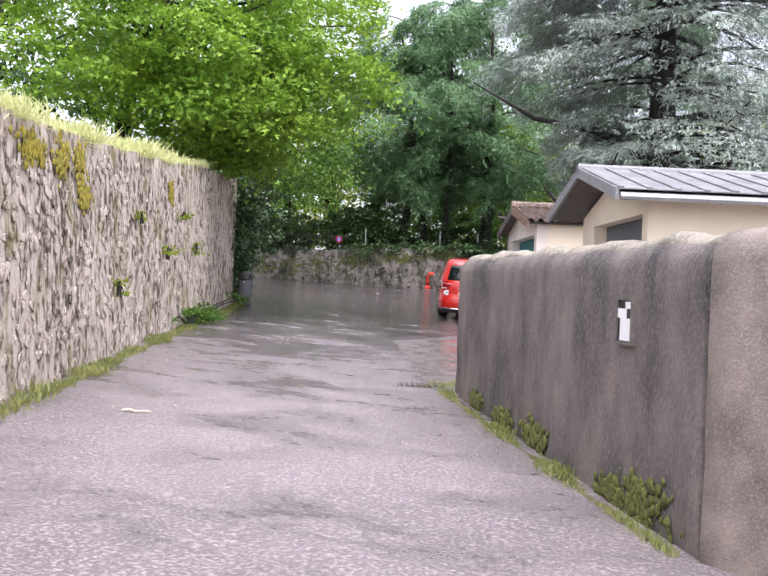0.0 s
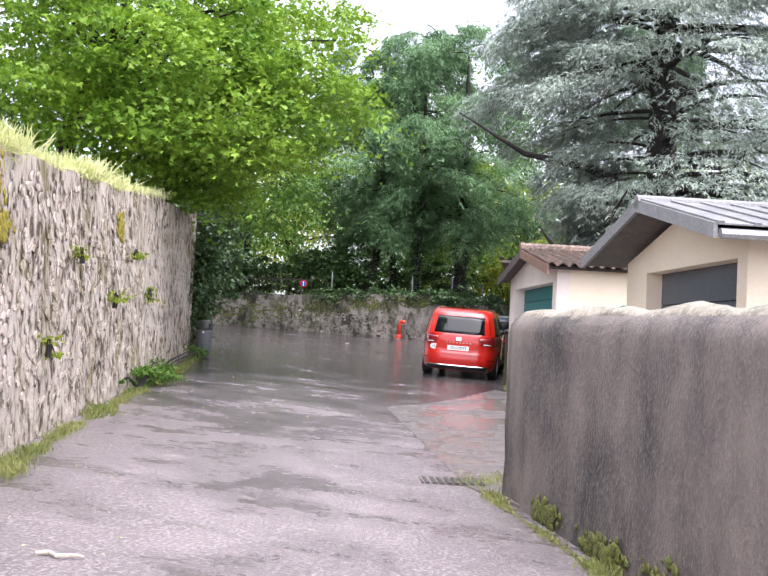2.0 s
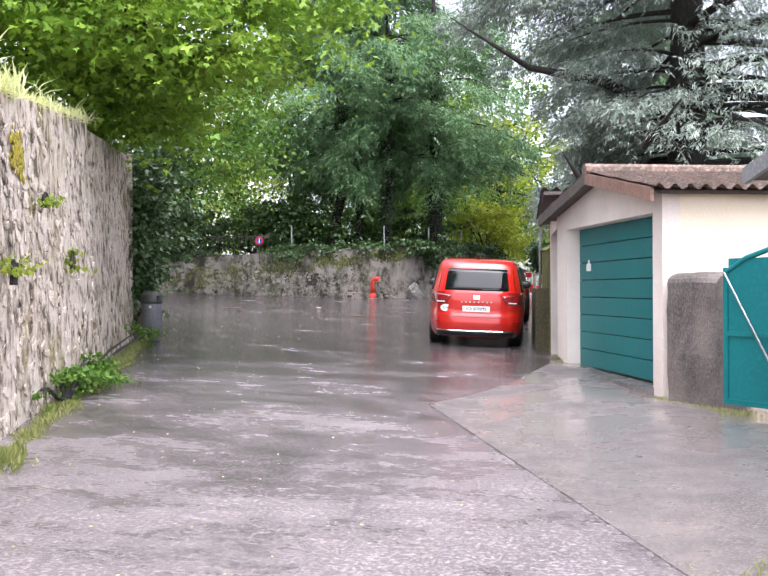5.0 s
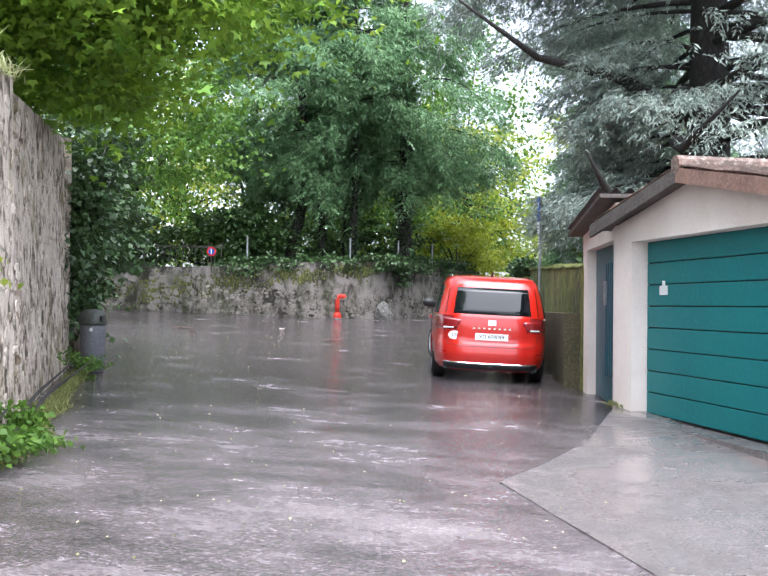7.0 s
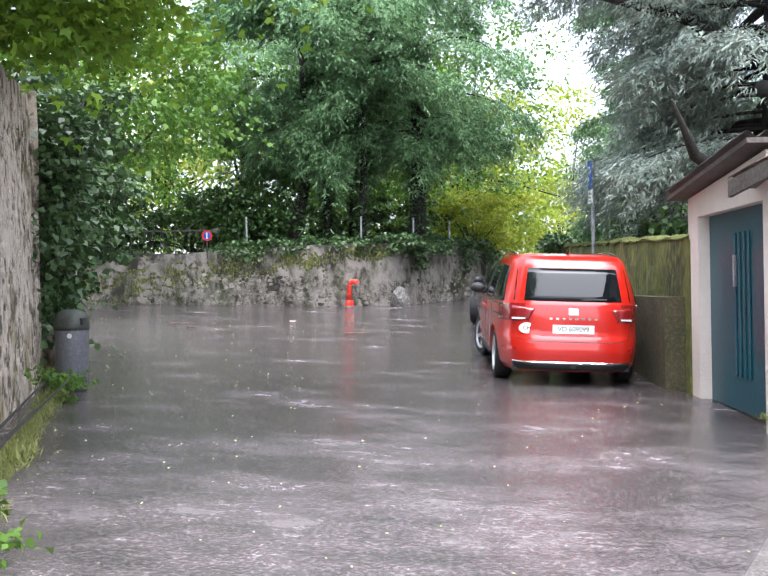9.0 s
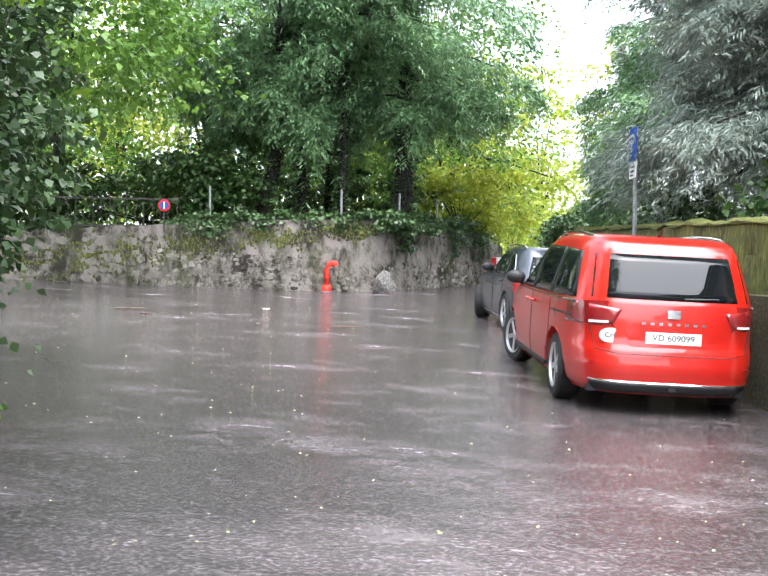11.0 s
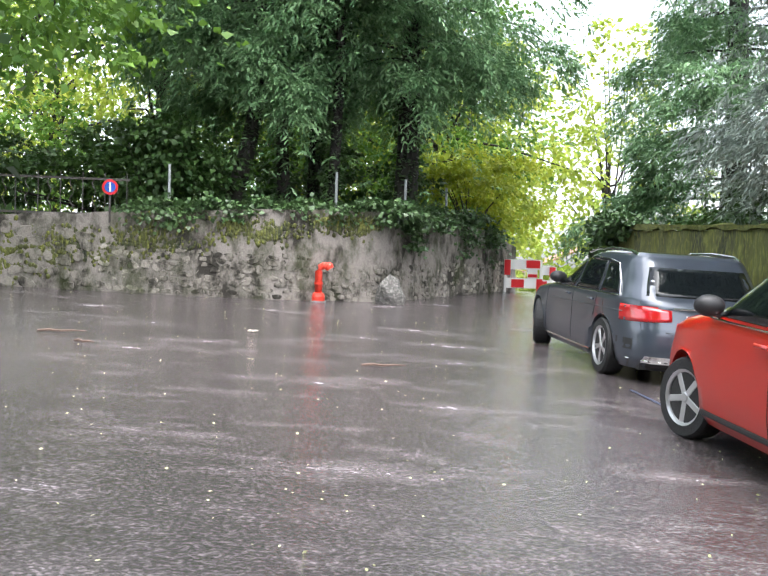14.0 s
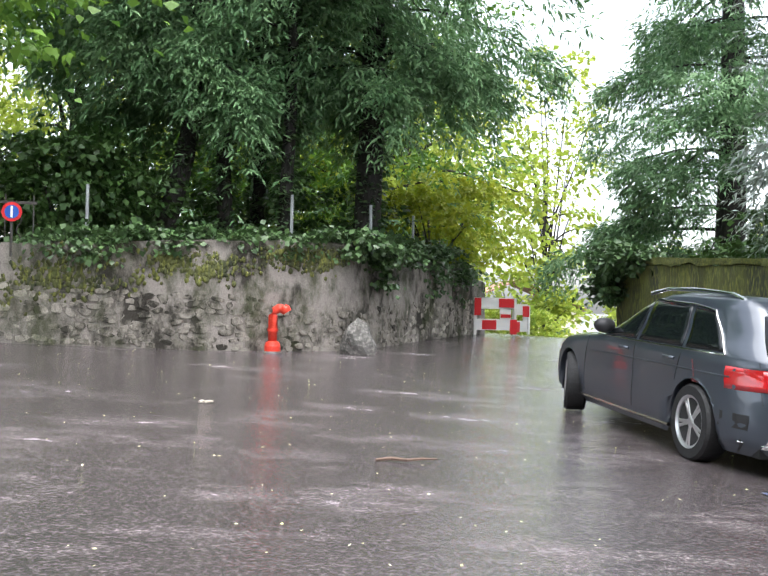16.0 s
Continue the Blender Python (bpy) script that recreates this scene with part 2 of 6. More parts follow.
M_TEALDK = mat("dark_teal_paint", (0.008, 0.085, 0.115), (0.006, 0.06, 0.085), (0.012, 0.1, 0.13), scale=1, fine=20, rough=0.4, bump=0.05)
M_GREYDOOR = mat("grey_door_paint", (0.09, 0.1, 0.12), (0.07, 0.08, 0.1), (0.12, 0.13, 0.15), scale=1, fine=20, rough=0.4, bump=0.05)
M_TILEBR = mat("brown_roof_sheet", (0.19, 0.115, 0.085), (0.075, 0.058, 0.045), (0.33, 0.27, 0.23), scale=3, fine=20, rough=0.8, bump=0.5, island=0.15)
M_TILEGR = mat("grey_roof_tile", (0.2, 0.2, 0.205), (0.14, 0.14, 0.145), (0.27, 0.27, 0.27), scale=2, fine=25, rough=0.6, bump=0.3, island=0.15)
M_WOODDK = mat("dark_fascia", (0.1, 0.085, 0.075), (0.06, 0.05, 0.045), (0.16, 0.13, 0.11), scale=4, fine=30, rough=0.7, bump=0.3)
M_FASCIABR = mat("brown_fascia", (0.27, 0.15, 0.11), (0.16, 0.09, 0.07), (0.33, 0.22, 0.17), scale=4, fine=30, rough=0.6, bump=0.2)
M_BARK = mat("bark", (0.035, 0.03, 0.027), (0.016, 0.015, 0.014), (0.06, 0.056, 0.05), scale=3, fine=18, rough=0.9, bump=0.9, dist=0.03, stretch=(1, 1, 0.3))
M_SOIL = mat("leaf_litter", (0.09, 0.075, 0.045), (0.05, 0.05, 0.025), (0.14, 0.12, 0.05), scale=1.5, fine=20, rough=0.95, bump=0.8, dist=0.03)
M_GRASSG = mat("grass_ground", (0.2, 0.22, 0.07), (0.12, 0.15, 0.04), (0.3, 0.3, 0.13), scale=1.5, fine=20, rough=0.95, bump=0.8, dist=0.03)
M_MAPLE = leaf_mat("maple_leaf", (0.045, 0.16, 0.014), (0.34, 0.5, 0.05), 0.4, through=0.34, patch=0.9)
M_GREEN = leaf_mat("broad_leaf", (0.03, 0.1, 0.014), (0.17, 0.3, 0.04), 0.45, through=0.35, patch=0.8)
M_BRIGHT = leaf_mat("bright_leaf", (0.16, 0.27, 0.03), (0.42, 0.46, 0.07), 0.5, through=0.5)
M_YELLOW = leaf_mat("yellow_leaf", (0.17, 0.26, 0.02), (0.44, 0.45, 0.04), 0.5, through=0.45)
M_CEDAR = leaf_mat("blue_cedar_needle", (0.05, 0.085, 0.07), (0.54, 0.62, 0.52), 0.4, through=0.1, patch=1.8)
M_DEODAR = leaf_mat("deodar_needle", (0.03, 0.11, 0.04), (0.28, 0.44, 0.21), 0.45, through=0.3, patch=1.3)
M_DARKLEAF = leaf_mat("shade_leaf", (0.02, 0.055, 0.014), (0.07, 0.13, 0.03), 0.5, through=0.2)
M_IVY = leaf_mat("ivy_leaf", (0.025, 0.06, 0.022), (0.1, 0.17, 0.06), 0.6, rough=0.3, through=0.1)
M_WEED = leaf_mat("weed_blade", (0.14, 0.19, 0.045), (0.38, 0.38, 0.14), 0.6, through=0.35)
M_GRASS = leaf_mat("pale_grass", (0.42, 0.47, 0.17), (0.78, 0.78, 0.42), 0.6, through=0.4)
M_RED = plain("red_car_paint", (0.5, 0.012, 0.005), 0.28, 0.0, 0.4, 0.9)
M_GREY = plain("dark_grey_car_paint", (0.055, 0.067, 0.087), 0.3, 0.35, 0.5, 1.0)
M_GLASS = plain("tinted_glass", (0.006, 0.008, 0.009), 0.03, 0.0, 0.42)
M_TYRE = mat("tyre_rubber", (0.018, 0.018, 0.019), (0.012, 0.012, 0.012), (0.03, 0.03, 0.03), scale=8, fine=60, rough=0.7, bump=0.3)
M_BLACK = plain("black_plastic", (0.015, 0.015, 0.016), 0.5)
M_ALLOY = plain("silver_alloy", (0.62, 0.62, 0.63), 0.28, 0.85)
M_CHROME = plain("chrome_trim", (0.8, 0.8, 0.8), 0.12, 1.0)
M_TAIL = plain("red_lamp_lens", (0.45, 0.012, 0.015), 0.1, 0.0, 0.6, 1.0)
M_TAILDK = plain("dark_red_lens", (0.24, 0.01, 0.012), 0.1, 0.0, 0.6, 1.0)
M_WHITE = plain("white_enamel", (0.78, 0.78, 0.76), 0.4)
M_SIGNRED = plain("sign_red", (0.62, 0.02, 0.025), 0.35)
M_SIGNBLUE = plain("sign_blue", (0.02, 0.09, 0.42), 0.35)
M_HYD = mat("hydrant_red_paint", (0.68, 0.045, 0.02), (0.58, 0.035, 0.02), (0.74, 0.1, 0.06), scale=5, fine=30, rough=0.35, bump=0.1)
M_STEEL = mat("galvanised_steel", (0.35, 0.36, 0.37), (0.25, 0.26, 0.27), (0.45, 0.46, 0.47), scale=6, fine=40, rough=0.4, bump=0.1, metal=0.7)
M_IRON = mat("dark_iron", (0.085, 0.085, 0.085), (0.05, 0.045, 0.04), (0.13, 0.1, 0.08), scale=6, fine=40, rough=0.55, bump=0.2, metal=0.4)
M_BIN = mat("grey_bin_plastic", (0.13, 0.135, 0.15), (0.1, 0.1, 0.115), (0.19, 0.19, 0.2), scale=3, fine=30, rough=0.45, bump=0.1)
M_BINLID = mat("bin_lid", (0.05, 0.055, 0.05), (0.035, 0.04, 0.035), (0.08, 0.09, 0.06), scale=3, fine=30, rough=0.5, bump=0.1)
M_BOULDER = mat("pale_boulder", (0.16, 0.15, 0.14), (0.06, 0.06, 0.052), (0.36, 0.34, 0.31), scale=4, fine=20, rough=0.8, bump=0.5, dist=0.02)
M_TEXT = plain("black_lettering", (0.01, 0.01, 0.01), 0.5)
M_PALEHOUSE = mat("pale_house_wall", (0.8, 0.72, 0.6), (0.7, 0.62, 0.5), (0.85, 0.78, 0.66), scale=0.5, fine=8, rough=0.9, bump=0.1)
M_HOUSEROOF = mat("far_roof", (0.3, 0.16, 0.1), (0.2, 0.11, 0.08), (0.4, 0.25, 0.18), scale=0.7, fine=8, rough=0.9, bump=0.2)


# ---- mesh helpers ----
def ground_z(x, y):
    """Height of the sloping ground."""
    x = min(max(x, -24.0), 4.0)
    yy = min(max(y, -12.0), 50.0)
    z = 0.064 - 0.0006 * yy - 0.0442 * x + 0.000554 * yy * yy
    if y > 50:
        z -= min(0.075 * (y - 50), 6.0)
    return z


def part(name, bm, material, parent=None, label="", smooth=False):
    """Links a bmesh as one mesh object under a thing or a part."""
    me = bpy.data.meshes.new(name)
    bm.to_mesh(me)
    bm.free()
    return link(name, me, material, parent, label, smooth)


def link(name, me, material, parent=None, label="", smooth=False):
    if not me.materials:
        me.materials.append(material)
    if smooth:
        me.shade_smooth()
    ob = new(name, me)
    if parent is not None:
        ob.parent = parent
    if label:
        ob["label"] = label
    return ob


def empty(name, m=None):
    ob = new(name)
    if m is not None:
        ob.matrix_basis = m
    return ob


def box(bm, x0, x1, y0, y1, z0, z1, m=None, bevel=0.0):
    g = bmesh.ops.create_cube(bm, size=1, matrix=Matrix.LocRotScale(((x0 + x1) / 2, (y0 + y1) / 2, (z0 + z1) / 2), None, (x1 - x0, y1 - y0, z1 - z0)))
    if bevel:
        edges = list({e for v in g["verts"] for e in v.link_edges})
        r = bmesh.ops.bevel(bm, geom=edges, offset=bevel, segments=2, affect="EDGES", profile=0.5)
        vs = r["verts"]
        vs = list({v for f in r["faces"] for v in f.verts} | {v for v in g["verts"] if v.is_valid})
    else:
        vs = g["verts"]
    if m is not None:
        bmesh.ops.transform(bm, matrix=m, verts=vs)
    return vs


def boxed(x0, x1, y0, y1, z0, z1, bevel=0.0, m=None):
    bm = bmesh.new()
    box(bm, x0, x1, y0, y1, z0, z1, m, bevel)
    return bm


def tube_bm(pts, radii, n=8, caps=True):
    """A tapered tube along points."""
    bm = bmesh.new()
    pts = [Vector(p) for p in pts]
    rings, up = [], Vector((0.13, 0.27, 0.95)).normalized()
    for i, p in enumerate(pts):
        d = (pts[min(i + 1, len(pts) - 1)] - pts[max(i - 1, 0)]).normalized()
        a = d.cross(up if abs(d.dot(up)) < 0.95 else Vector((1, 0, 0))).normalized()
        b = d.cross(a)
        r = radii[i] if isinstance(radii, (list, tuple)) else radii
        rings.append([bm.verts.new(p + (a * math.cos(2 * math.pi * k / n) + b * math.sin(2 * math.pi * k / n)) * r) for k in range(n)])
    for r0, r1 in zip(rings, rings[1:]):
        for k in range(n):
            bm.faces.new((r0[k], r0[(k + 1) % n], r1[(k + 1) % n], r1[k]))
    if caps:
        bm.faces.new(rings[0][::-1])
        bm.faces.new(rings[-1])
    bmesh.ops.recalc_face_normals(bm, faces=bm.faces)
    return bm


def lathe(profile, n=24):
    """Turns (radius, z) pairs round the z axis."""
    bm = bmesh.new()
    rings = [[bm.verts.new((r * math.cos(2 * math.pi * k / n), r * math.sin(2 * math.pi * k / n), z)) for k in range(n)] for r, z in profile]
    for r0, r1 in zip(rings, rings[1:]):
        for k in range(n):
            bm.faces.new((r0[k], r0[(k + 1) % n], r1[(k + 1) % n], r1[k]))
    bm.faces.new(rings[0][::-1])
    bm.faces.new(rings[-1])
    return bm


def np_mesh(name, verts, faces):
    """A mesh from numpy arrays of quads."""
    me = bpy.data.meshes.new(name)
    me.vertices.add(len(verts))
    me.vertices.foreach_set("co", np.ascontiguousarray(verts, dtype=np.float32).ravel())
    k = faces.shape[1]
    me.loops.add(faces.size)
    me.loops.foreach_set("vertex_index", np.ascontiguousarray(faces, dtype=np.int32).ravel())
    me.polygons.add(len(faces))
    me.polygons.foreach_set("loop_start", np.arange(0, faces.size, k, dtype=np.int32))
    me.update(calc_edges=True)
    return me


class Line:
    """A way along a wall's foot, with lengths."""

    def __init__(self, pts):
        self.p = np.array(pts, float)
        self.s = np.r_[0, np.cumsum(np.hypot(*np.diff(self.p, axis=0).T))]
        self.length = self.s[-1]

    def at(self, s):
        x, y = np.interp(s, self.s, self.p[:, 0]), np.interp(s, self.s, self.p[:, 1])
        i = int(np.clip(np.searchsorted(self.s, s, side="right") - 1, 0, len(self.p) - 2))
        d = self.p[i + 1] - self.p[i]
        d = d / np.hypot(*d)
        return x, y, d


def wall_mesh(line, tops, thick, step=0.25, rows=10, rough=0.02, base=0.25, batter=0.0, round_top=0.0):
    """A thick wall along a line; the face is on the line's right side. tops: (length, z) pairs."""
    bm = bmesh.new()
    n = max(2, int(line.length / step))
    cols = []
    for i in range(n + 1):
        s = line.length * i / n
        x, y, d = line.at(s)
        nx, ny = d[1], -d[0]
        z0 = ground_z(x, y) - base
        z1 = float(np.interp(s, [a for a, b in tops], [b for a, b in tops])) + rough * 1.5 * noise.noise((s * 1.7, 3, 1))
        col = []
        for k in range(rows + 1):
            f = k / rows
            z = z0 + (z1 - round_top - z0) * f
            o = rough * noise.noise((s * 2.3, z * 2.3, 7)) + 0.5 * rough * noise.noise((s * 7, z * 7, 2)) - batter * f
            col.append((x + nx * o, y + ny * o, z))
        bo = -thick
        if round_top:
            for k in range(1, 8):
                a = math.pi * k / 8
                off = -thick / 2 + math.cos(a) * thick / 2 - batter
                col.append((x + nx * off, y + ny * off, z1 - round_top + math.sin(a) * round_top + rough * 0.6 * noise.noise((s * 5, k, 3))))
        col += [(x + nx * bo, y + ny * bo, z1 - round_top), (x + nx * bo, y + ny * bo, z0)]
        cols.append([bm.verts.new(c) for c in col])
    for a, b in zip(cols, cols[1:]):
        for k in range(len(a) - 1):
            bm.faces.new((a[k], b[k], b[k + 1], a[k + 1]))
    bm.faces.new(cols[0])
    bm.faces.new(cols[-1][::-1])
    bmesh.ops.recalc_face_normals(bm, faces=bm.faces)
    return bm


def stone_variant(rng, k=7):
    """An irregular flat stone, about 1 x 1, standing 1 proud along -y (its face)."""
    bm = bmesh.new()
    a0 = rng.random()
    ring, top = [], []
    for i in range(k):
        a = 2 * math.pi * (i + a0) / k
        r = 1 / max(abs(math.cos(a)), abs(math.sin(a))) ** 0.7 * 0.5 * rng.uniform(0.74, 1.08)
        x, z = r * math.cos(a), r * math.sin(a)
        ring.append(bm.verts.new((x, 0.6, z)))
        top.append(bm.verts.new((x * 0.88, -0.7 + rng.uniform(-0.3, 0.3), z * 0.88)))
    c = bm.verts.new((0, -0.78, 0))
    for i in range(k):
        j = (i + 1) % k
        bm.faces.new((ring[i], ring[j], top[j], top[i]))
        bm.faces.new((top[i], top[j], c))
    bmesh.ops.recalc_face_normals(bm, faces=bm.faces)
    me = bpy.data.meshes.new("stone")
    bm.to_mesh(me)
    bm.free()
    return me


def lay_stones(wall, line, s0, s1, lo, hi, height, width, material, pick, seed, proud=0.03, keep=1.0, batter=0.0, full=3.0):
    """Courses of stones on a wall face. Those inside pick (s range) are parts, the rest are one joined part."""
    rng = random.Random(seed)
    kinds = [stone_variant(rng) for _ in range(10)]
    for k in kinds:
        k.materials.append(material)
    data = []
    for me in kinds:
        v = np.array([p.co[:] for p in me.vertices])
        f = [tuple(p.vertices) for p in me.polygons]
        data.append((v, f))
    vs, fs, count, off = [], [], 0, 0
    s = s0
    z = lo
    while z < hi:
        h = height * rng.uniform(0.75, 1.35)
        s = s0 + rng.uniform(0, width)
        while s < s1:
            w = width * rng.uniform(0.6, 1.6)
            x, y, d = line.at(s + w / 2)
            zz = ground_z(x, y) + z + h / 2 + rng.uniform(-0.3, 0.3) * h
            top = float(np.interp(s, [a for a, b in full], [b for a, b in full])) if isinstance(full, list) else ground_z(x, y) + full
            if rng.random() < keep and zz + h * 0.6 < top:
                i = rng.randrange(10)
                ang = math.atan2(d[1], d[0]) + math.pi
                bo = batter * z / max(hi, 0.1)
                m = Matrix.LocRotScale((x - d[1] * bo, y + d[0] * bo, zz), Euler((rng.uniform(-0.06, 0.06), rng.uniform(-0.4, 0.4), ang + math.pi)), (w * 1.02, proud * rng.uniform(0.5, 1.3), h * 1.02))
                if pick[0] < s < pick[1] and count < 300:
                    ob = new("stone", kinds[i])
                    ob.parent = wall
                    ob.matrix_basis = m
                    count += 1
                else:
                    mm = np.array(m)
                    v = data[i][0] @ mm[:3, :3].T + mm[:3, 3]
                    vs.append(v)
                    fs += [tuple(q + off for q in p) for p in data[i][1]]
                    off += len(v)
            s += w
        z += h
    if vs:
        me = bpy.data.meshes.new("stonework")
        me.from_pydata(np.concatenate(vs).tolist(), [], fs)
        tagged(link("stonework", me, material, wall), kind="stuff")


def leaves(centres, dirs, size, width, rng, fold=0.25, lobes=1, droop=0.0):
    """Vertices and quads of leaves: each one or three folded blades from a centre along a direction."""
    n = len(centres)
    all_v, all_f = [], []
    d = dirs / np.maximum(np.linalg.norm(dirs, axis=1, keepdims=True), 1e-6)
    ref = rng.normal(size=(n, 3)) * 0.5 + np.array([0, 0, 1.0])
    side = np.cross(d, ref)
    side /= np.maximum(np.linalg.norm(side, axis=1, keepdims=True), 1e-6)
    nor = np.cross(side, d)
    sz = (size * rng.uniform(0.6, 1.3, n))[:, None]
    v = []
    if lobes == 1:
        v = [centres, centres + d * sz * 0.5 + side * sz * width * 0.5 + nor * sz * fold * 0.3, centres + d * sz - nor * sz * droop, centres + d * sz * 0.5 - side * sz * width * 0.5 + nor * sz * fold * 0.3]
        f = np.array([[0, 1, 2, 3]])
    else:
        v = [centres]
        tips = [(0.0, 1.0), (1.05, 0.82), (-1.05, 0.82)]
        notch = [(0.52, 0.48), (-0.52, 0.48), (1.75, 0.4), (-1.75, 0.4)]
        for a, r in tips + notch:
            v.append(centres + (d * math.cos(a) + side * math.sin(a)) * sz * r * 0.6 + nor * sz * fold * (0.3 * r - 0.5 * (a == 0.0)))
        f = np.array([[0, 5, 1, 4], [0, 4, 2, 6], [0, 7, 3, 5]])
        f[0] = [0, 4, 1, 5]
        f[1] = [0, 6, 2, 4]
        f[2] = [0, 5, 3, 7]
    k = len(v)
    verts = np.stack(v, 1).reshape(-1, 3)
    faces = (f[None] + (np.arange(n) * k)[:, None, None]).reshape(-1, 4)
    return verts, faces


# ---- ground ----
def build_ground():
    xs = np.unique(np.r_[np.linspace(-600, -60, 10), np.arange(-60, 30, 1.5), np.linspace(30, 600, 10)])
    ys = np.unique(np.r_[np.linspace(-500, -20, 9), np.arange(-20, 90, 1.5), np.linspace(90, 900, 12)])
    v = [(x, y, ground_z(x, y) + (0.012 * noise.noise((x * 0.35, y * 0.35, 0)) if abs(x) < 60 and abs(y) < 90 else 0)) for y in ys for x in xs]
    nx = len(xs)
    f = [(j * nx + i, j * nx + i + 1, (j + 1) * nx + i + 1, (j + 1) * nx + i) for j in range(len(ys) - 1) for i in range(nx - 1)]
    me = bpy.data.meshes.new("ground")
    me.from_pydata(v, [], f)
    return tagged(link("road", me, M_ROAD, smooth=True), "wet dark grey asphalt lane with puddles", "road", kind="structure")


build_ground()


def sheet(name, outline, zfun, material, label, category, lift=0.012, step=0.4):
    """A thin slab of paving that follows the ground inside an outline."""
    bm = bmesh.new()
    vs = [bm.verts.new((x, y, 0)) for x, y in outline]
    bm.faces.new(vs)
    for axis in (0, 1):
        lo, hi = min(p[axis] for p in outline), max(p[axis] for p in outline)
        a = lo + step
        while a < hi:
            no = (1, 0, 0) if axis == 0 else (0, 1, 0)
            co = (a, 0, 0) if axis == 0 else (0, a, 0)
            bmesh.ops.bisect_plane(bm, geom=bm.verts[:] + bm.edges[:] + bm.faces[:], plane_co=co, plane_no=no)
            a += step
    for v in bm.verts:
        v.co.z = zfun(v.co.x, v.co.y) + lift + 0.008 * noise.noise((v.co.x * 1.3, v.co.y * 1.3, 4))
    r = bmesh.ops.extrude_face_region(bm, geom=bm.faces[:])
    for g in r["geom"]:
        if isinstance(g, bmesh.types.BMVert):
            g.co.z -= 0.06
    bmesh.ops.recalc_face_normals(bm, faces=bm.faces)
    return tagged(part(name, bm, material), label, category, kind="structure")


# the concrete forecourt in front of the garages, rising a little to their doors
def fore_z(x, y):
    g = ground_z(x, y)
    along = (x + 6.2) * 0.95 + (y - 19.2) * 0.31
    return g + 0.14 * min(max((along - 0.6) / 1.6, 0), 1)


sheet("pavement_forecourt", [(-6.25, 19.3), (-3.55, 12.75), (-0.9, 9.5), (6, 11), (8, 22), (-2, 26), (-4.9, 24.2), (-5.4, 21.5)], fore_z, M_CONC, "worn wet concrete forecourt with puddles and cracks", "pavement")

# ---- walls ----
L_LEFT = Line([(1.6, -12.5), (-3.25, 0.0), (-6.85, 9.0), (-8.25, 12.5), (-9.75, 16.5), (-10.85, 19.9), (-11.05, 20.0), (-13.0, 25.3)])
LT = [(0, 2.6), (13, 2.85), (23, 3.22), (27, 3.5), (31, 3.8), (34.6, 4.15), (35, 4.15), (41, 4.5)]
wall_left = tagged(part("wall_left", wall_mesh(L_LEFT, LT, 0.6, 0.2, 16, 0.012, batter=0.1), M_RUBBLE), "tall rubble stone garden wall with moss and lichen", "wall", kind="structure")
L_LEFT2 = Line([(-13.0, 25.3), (-15.5, 27.2), (-20, 28.5), (-40, 31)])
wall_left_return = tagged(part("wall_left_return", wall_mesh(L_LEFT2, [(0, 4.5), (30, 4.6)], 0.6, 0.4, 8, 0.03), M_RUBBLE), "rubble stone wall under hanging ivy", "wall", kind="structure")
L_RIGHT = Line([(-3.18, 12.5), (-0.07, 6.25)])
wall_right = tagged(part("wall_right", wall_mesh(L_RIGHT, [(0, 2.06), (7, 2.03)], 0.45, 0.15, 12, 0.018, round_top=0.2), M_DARKREND, smooth=True), "soot-dark rendered wall with a rounded weathered top", "wall", kind="structure")
L_RIGHT2 = Line([(-0.05, 6.2), (1.3, 5.2), (6.0, -4.0), (8.5, -12.5)])
wall_right_return = tagged(part("wall_right_return", wall_mesh(L_RIGHT2, [(0, 2.06), (1.5, 2.25), (20, 1.9)], 0.45, 0.2, 12, 0.02, round_top=0.2), M_PALEREND, smooth=True), "pale worn rendered wall with flaking patches", "wall", kind="structure")
L_FAR = Line([(-45, 39), (-26, 39.6), (-19.0, 40.3), (-16.3, 40.95), (-14.7, 41.35), (-13.0, 41.85), (-11.9, 42.5), (-10.95, 43.1), (-10.4, 44.0), (-9.5, 45.95), (-7.6, 49.6)])
FL = L_FAR.length
FT = [(FL - s, z) for s, z in ((40, 3.2), (16.8, 2.95), (14, 3.1), (12, 3.2), (10, 3.32), (8, 3.4), (4, 3.35), (2, 3.25), (0, 2.9))]
wall_far = tagged(part("wall_far", wall_mesh(L_FAR, FT, 0.5, 0.2, 12, 0.03), M_FARREND), "curving retaining wall of patched render over rubble stone", "wall", kind="structure")
L_MOSS = Line([(-6.15, 43.6), (-5.95, 38), (-5.65, 32), (-5.22, 26.95)])
wall_moss = tagged(part("wall_moss", wall_mesh(L_MOSS, [(0, 3.15), (11, 2.8), (17, 2.62)], 0.3, 0.2, 12, 0.03), M_MOSSWALL), "concrete garden wall overgrown with green moss", "wall", kind="structure")
part("moss_cap", wall_mesh(Line([(-6.18, 43.55), (-5.98, 38), (-5.68, 32), (-5.25, 27.0)]), [(0, 3.22), (11, 2.87), (17, 2.69)], 0.36, 0.2, 4, 0.05, base=-1.95, round_top=0.06), M_MOSSCAP, wall_moss, "thick cushion of bright moss")

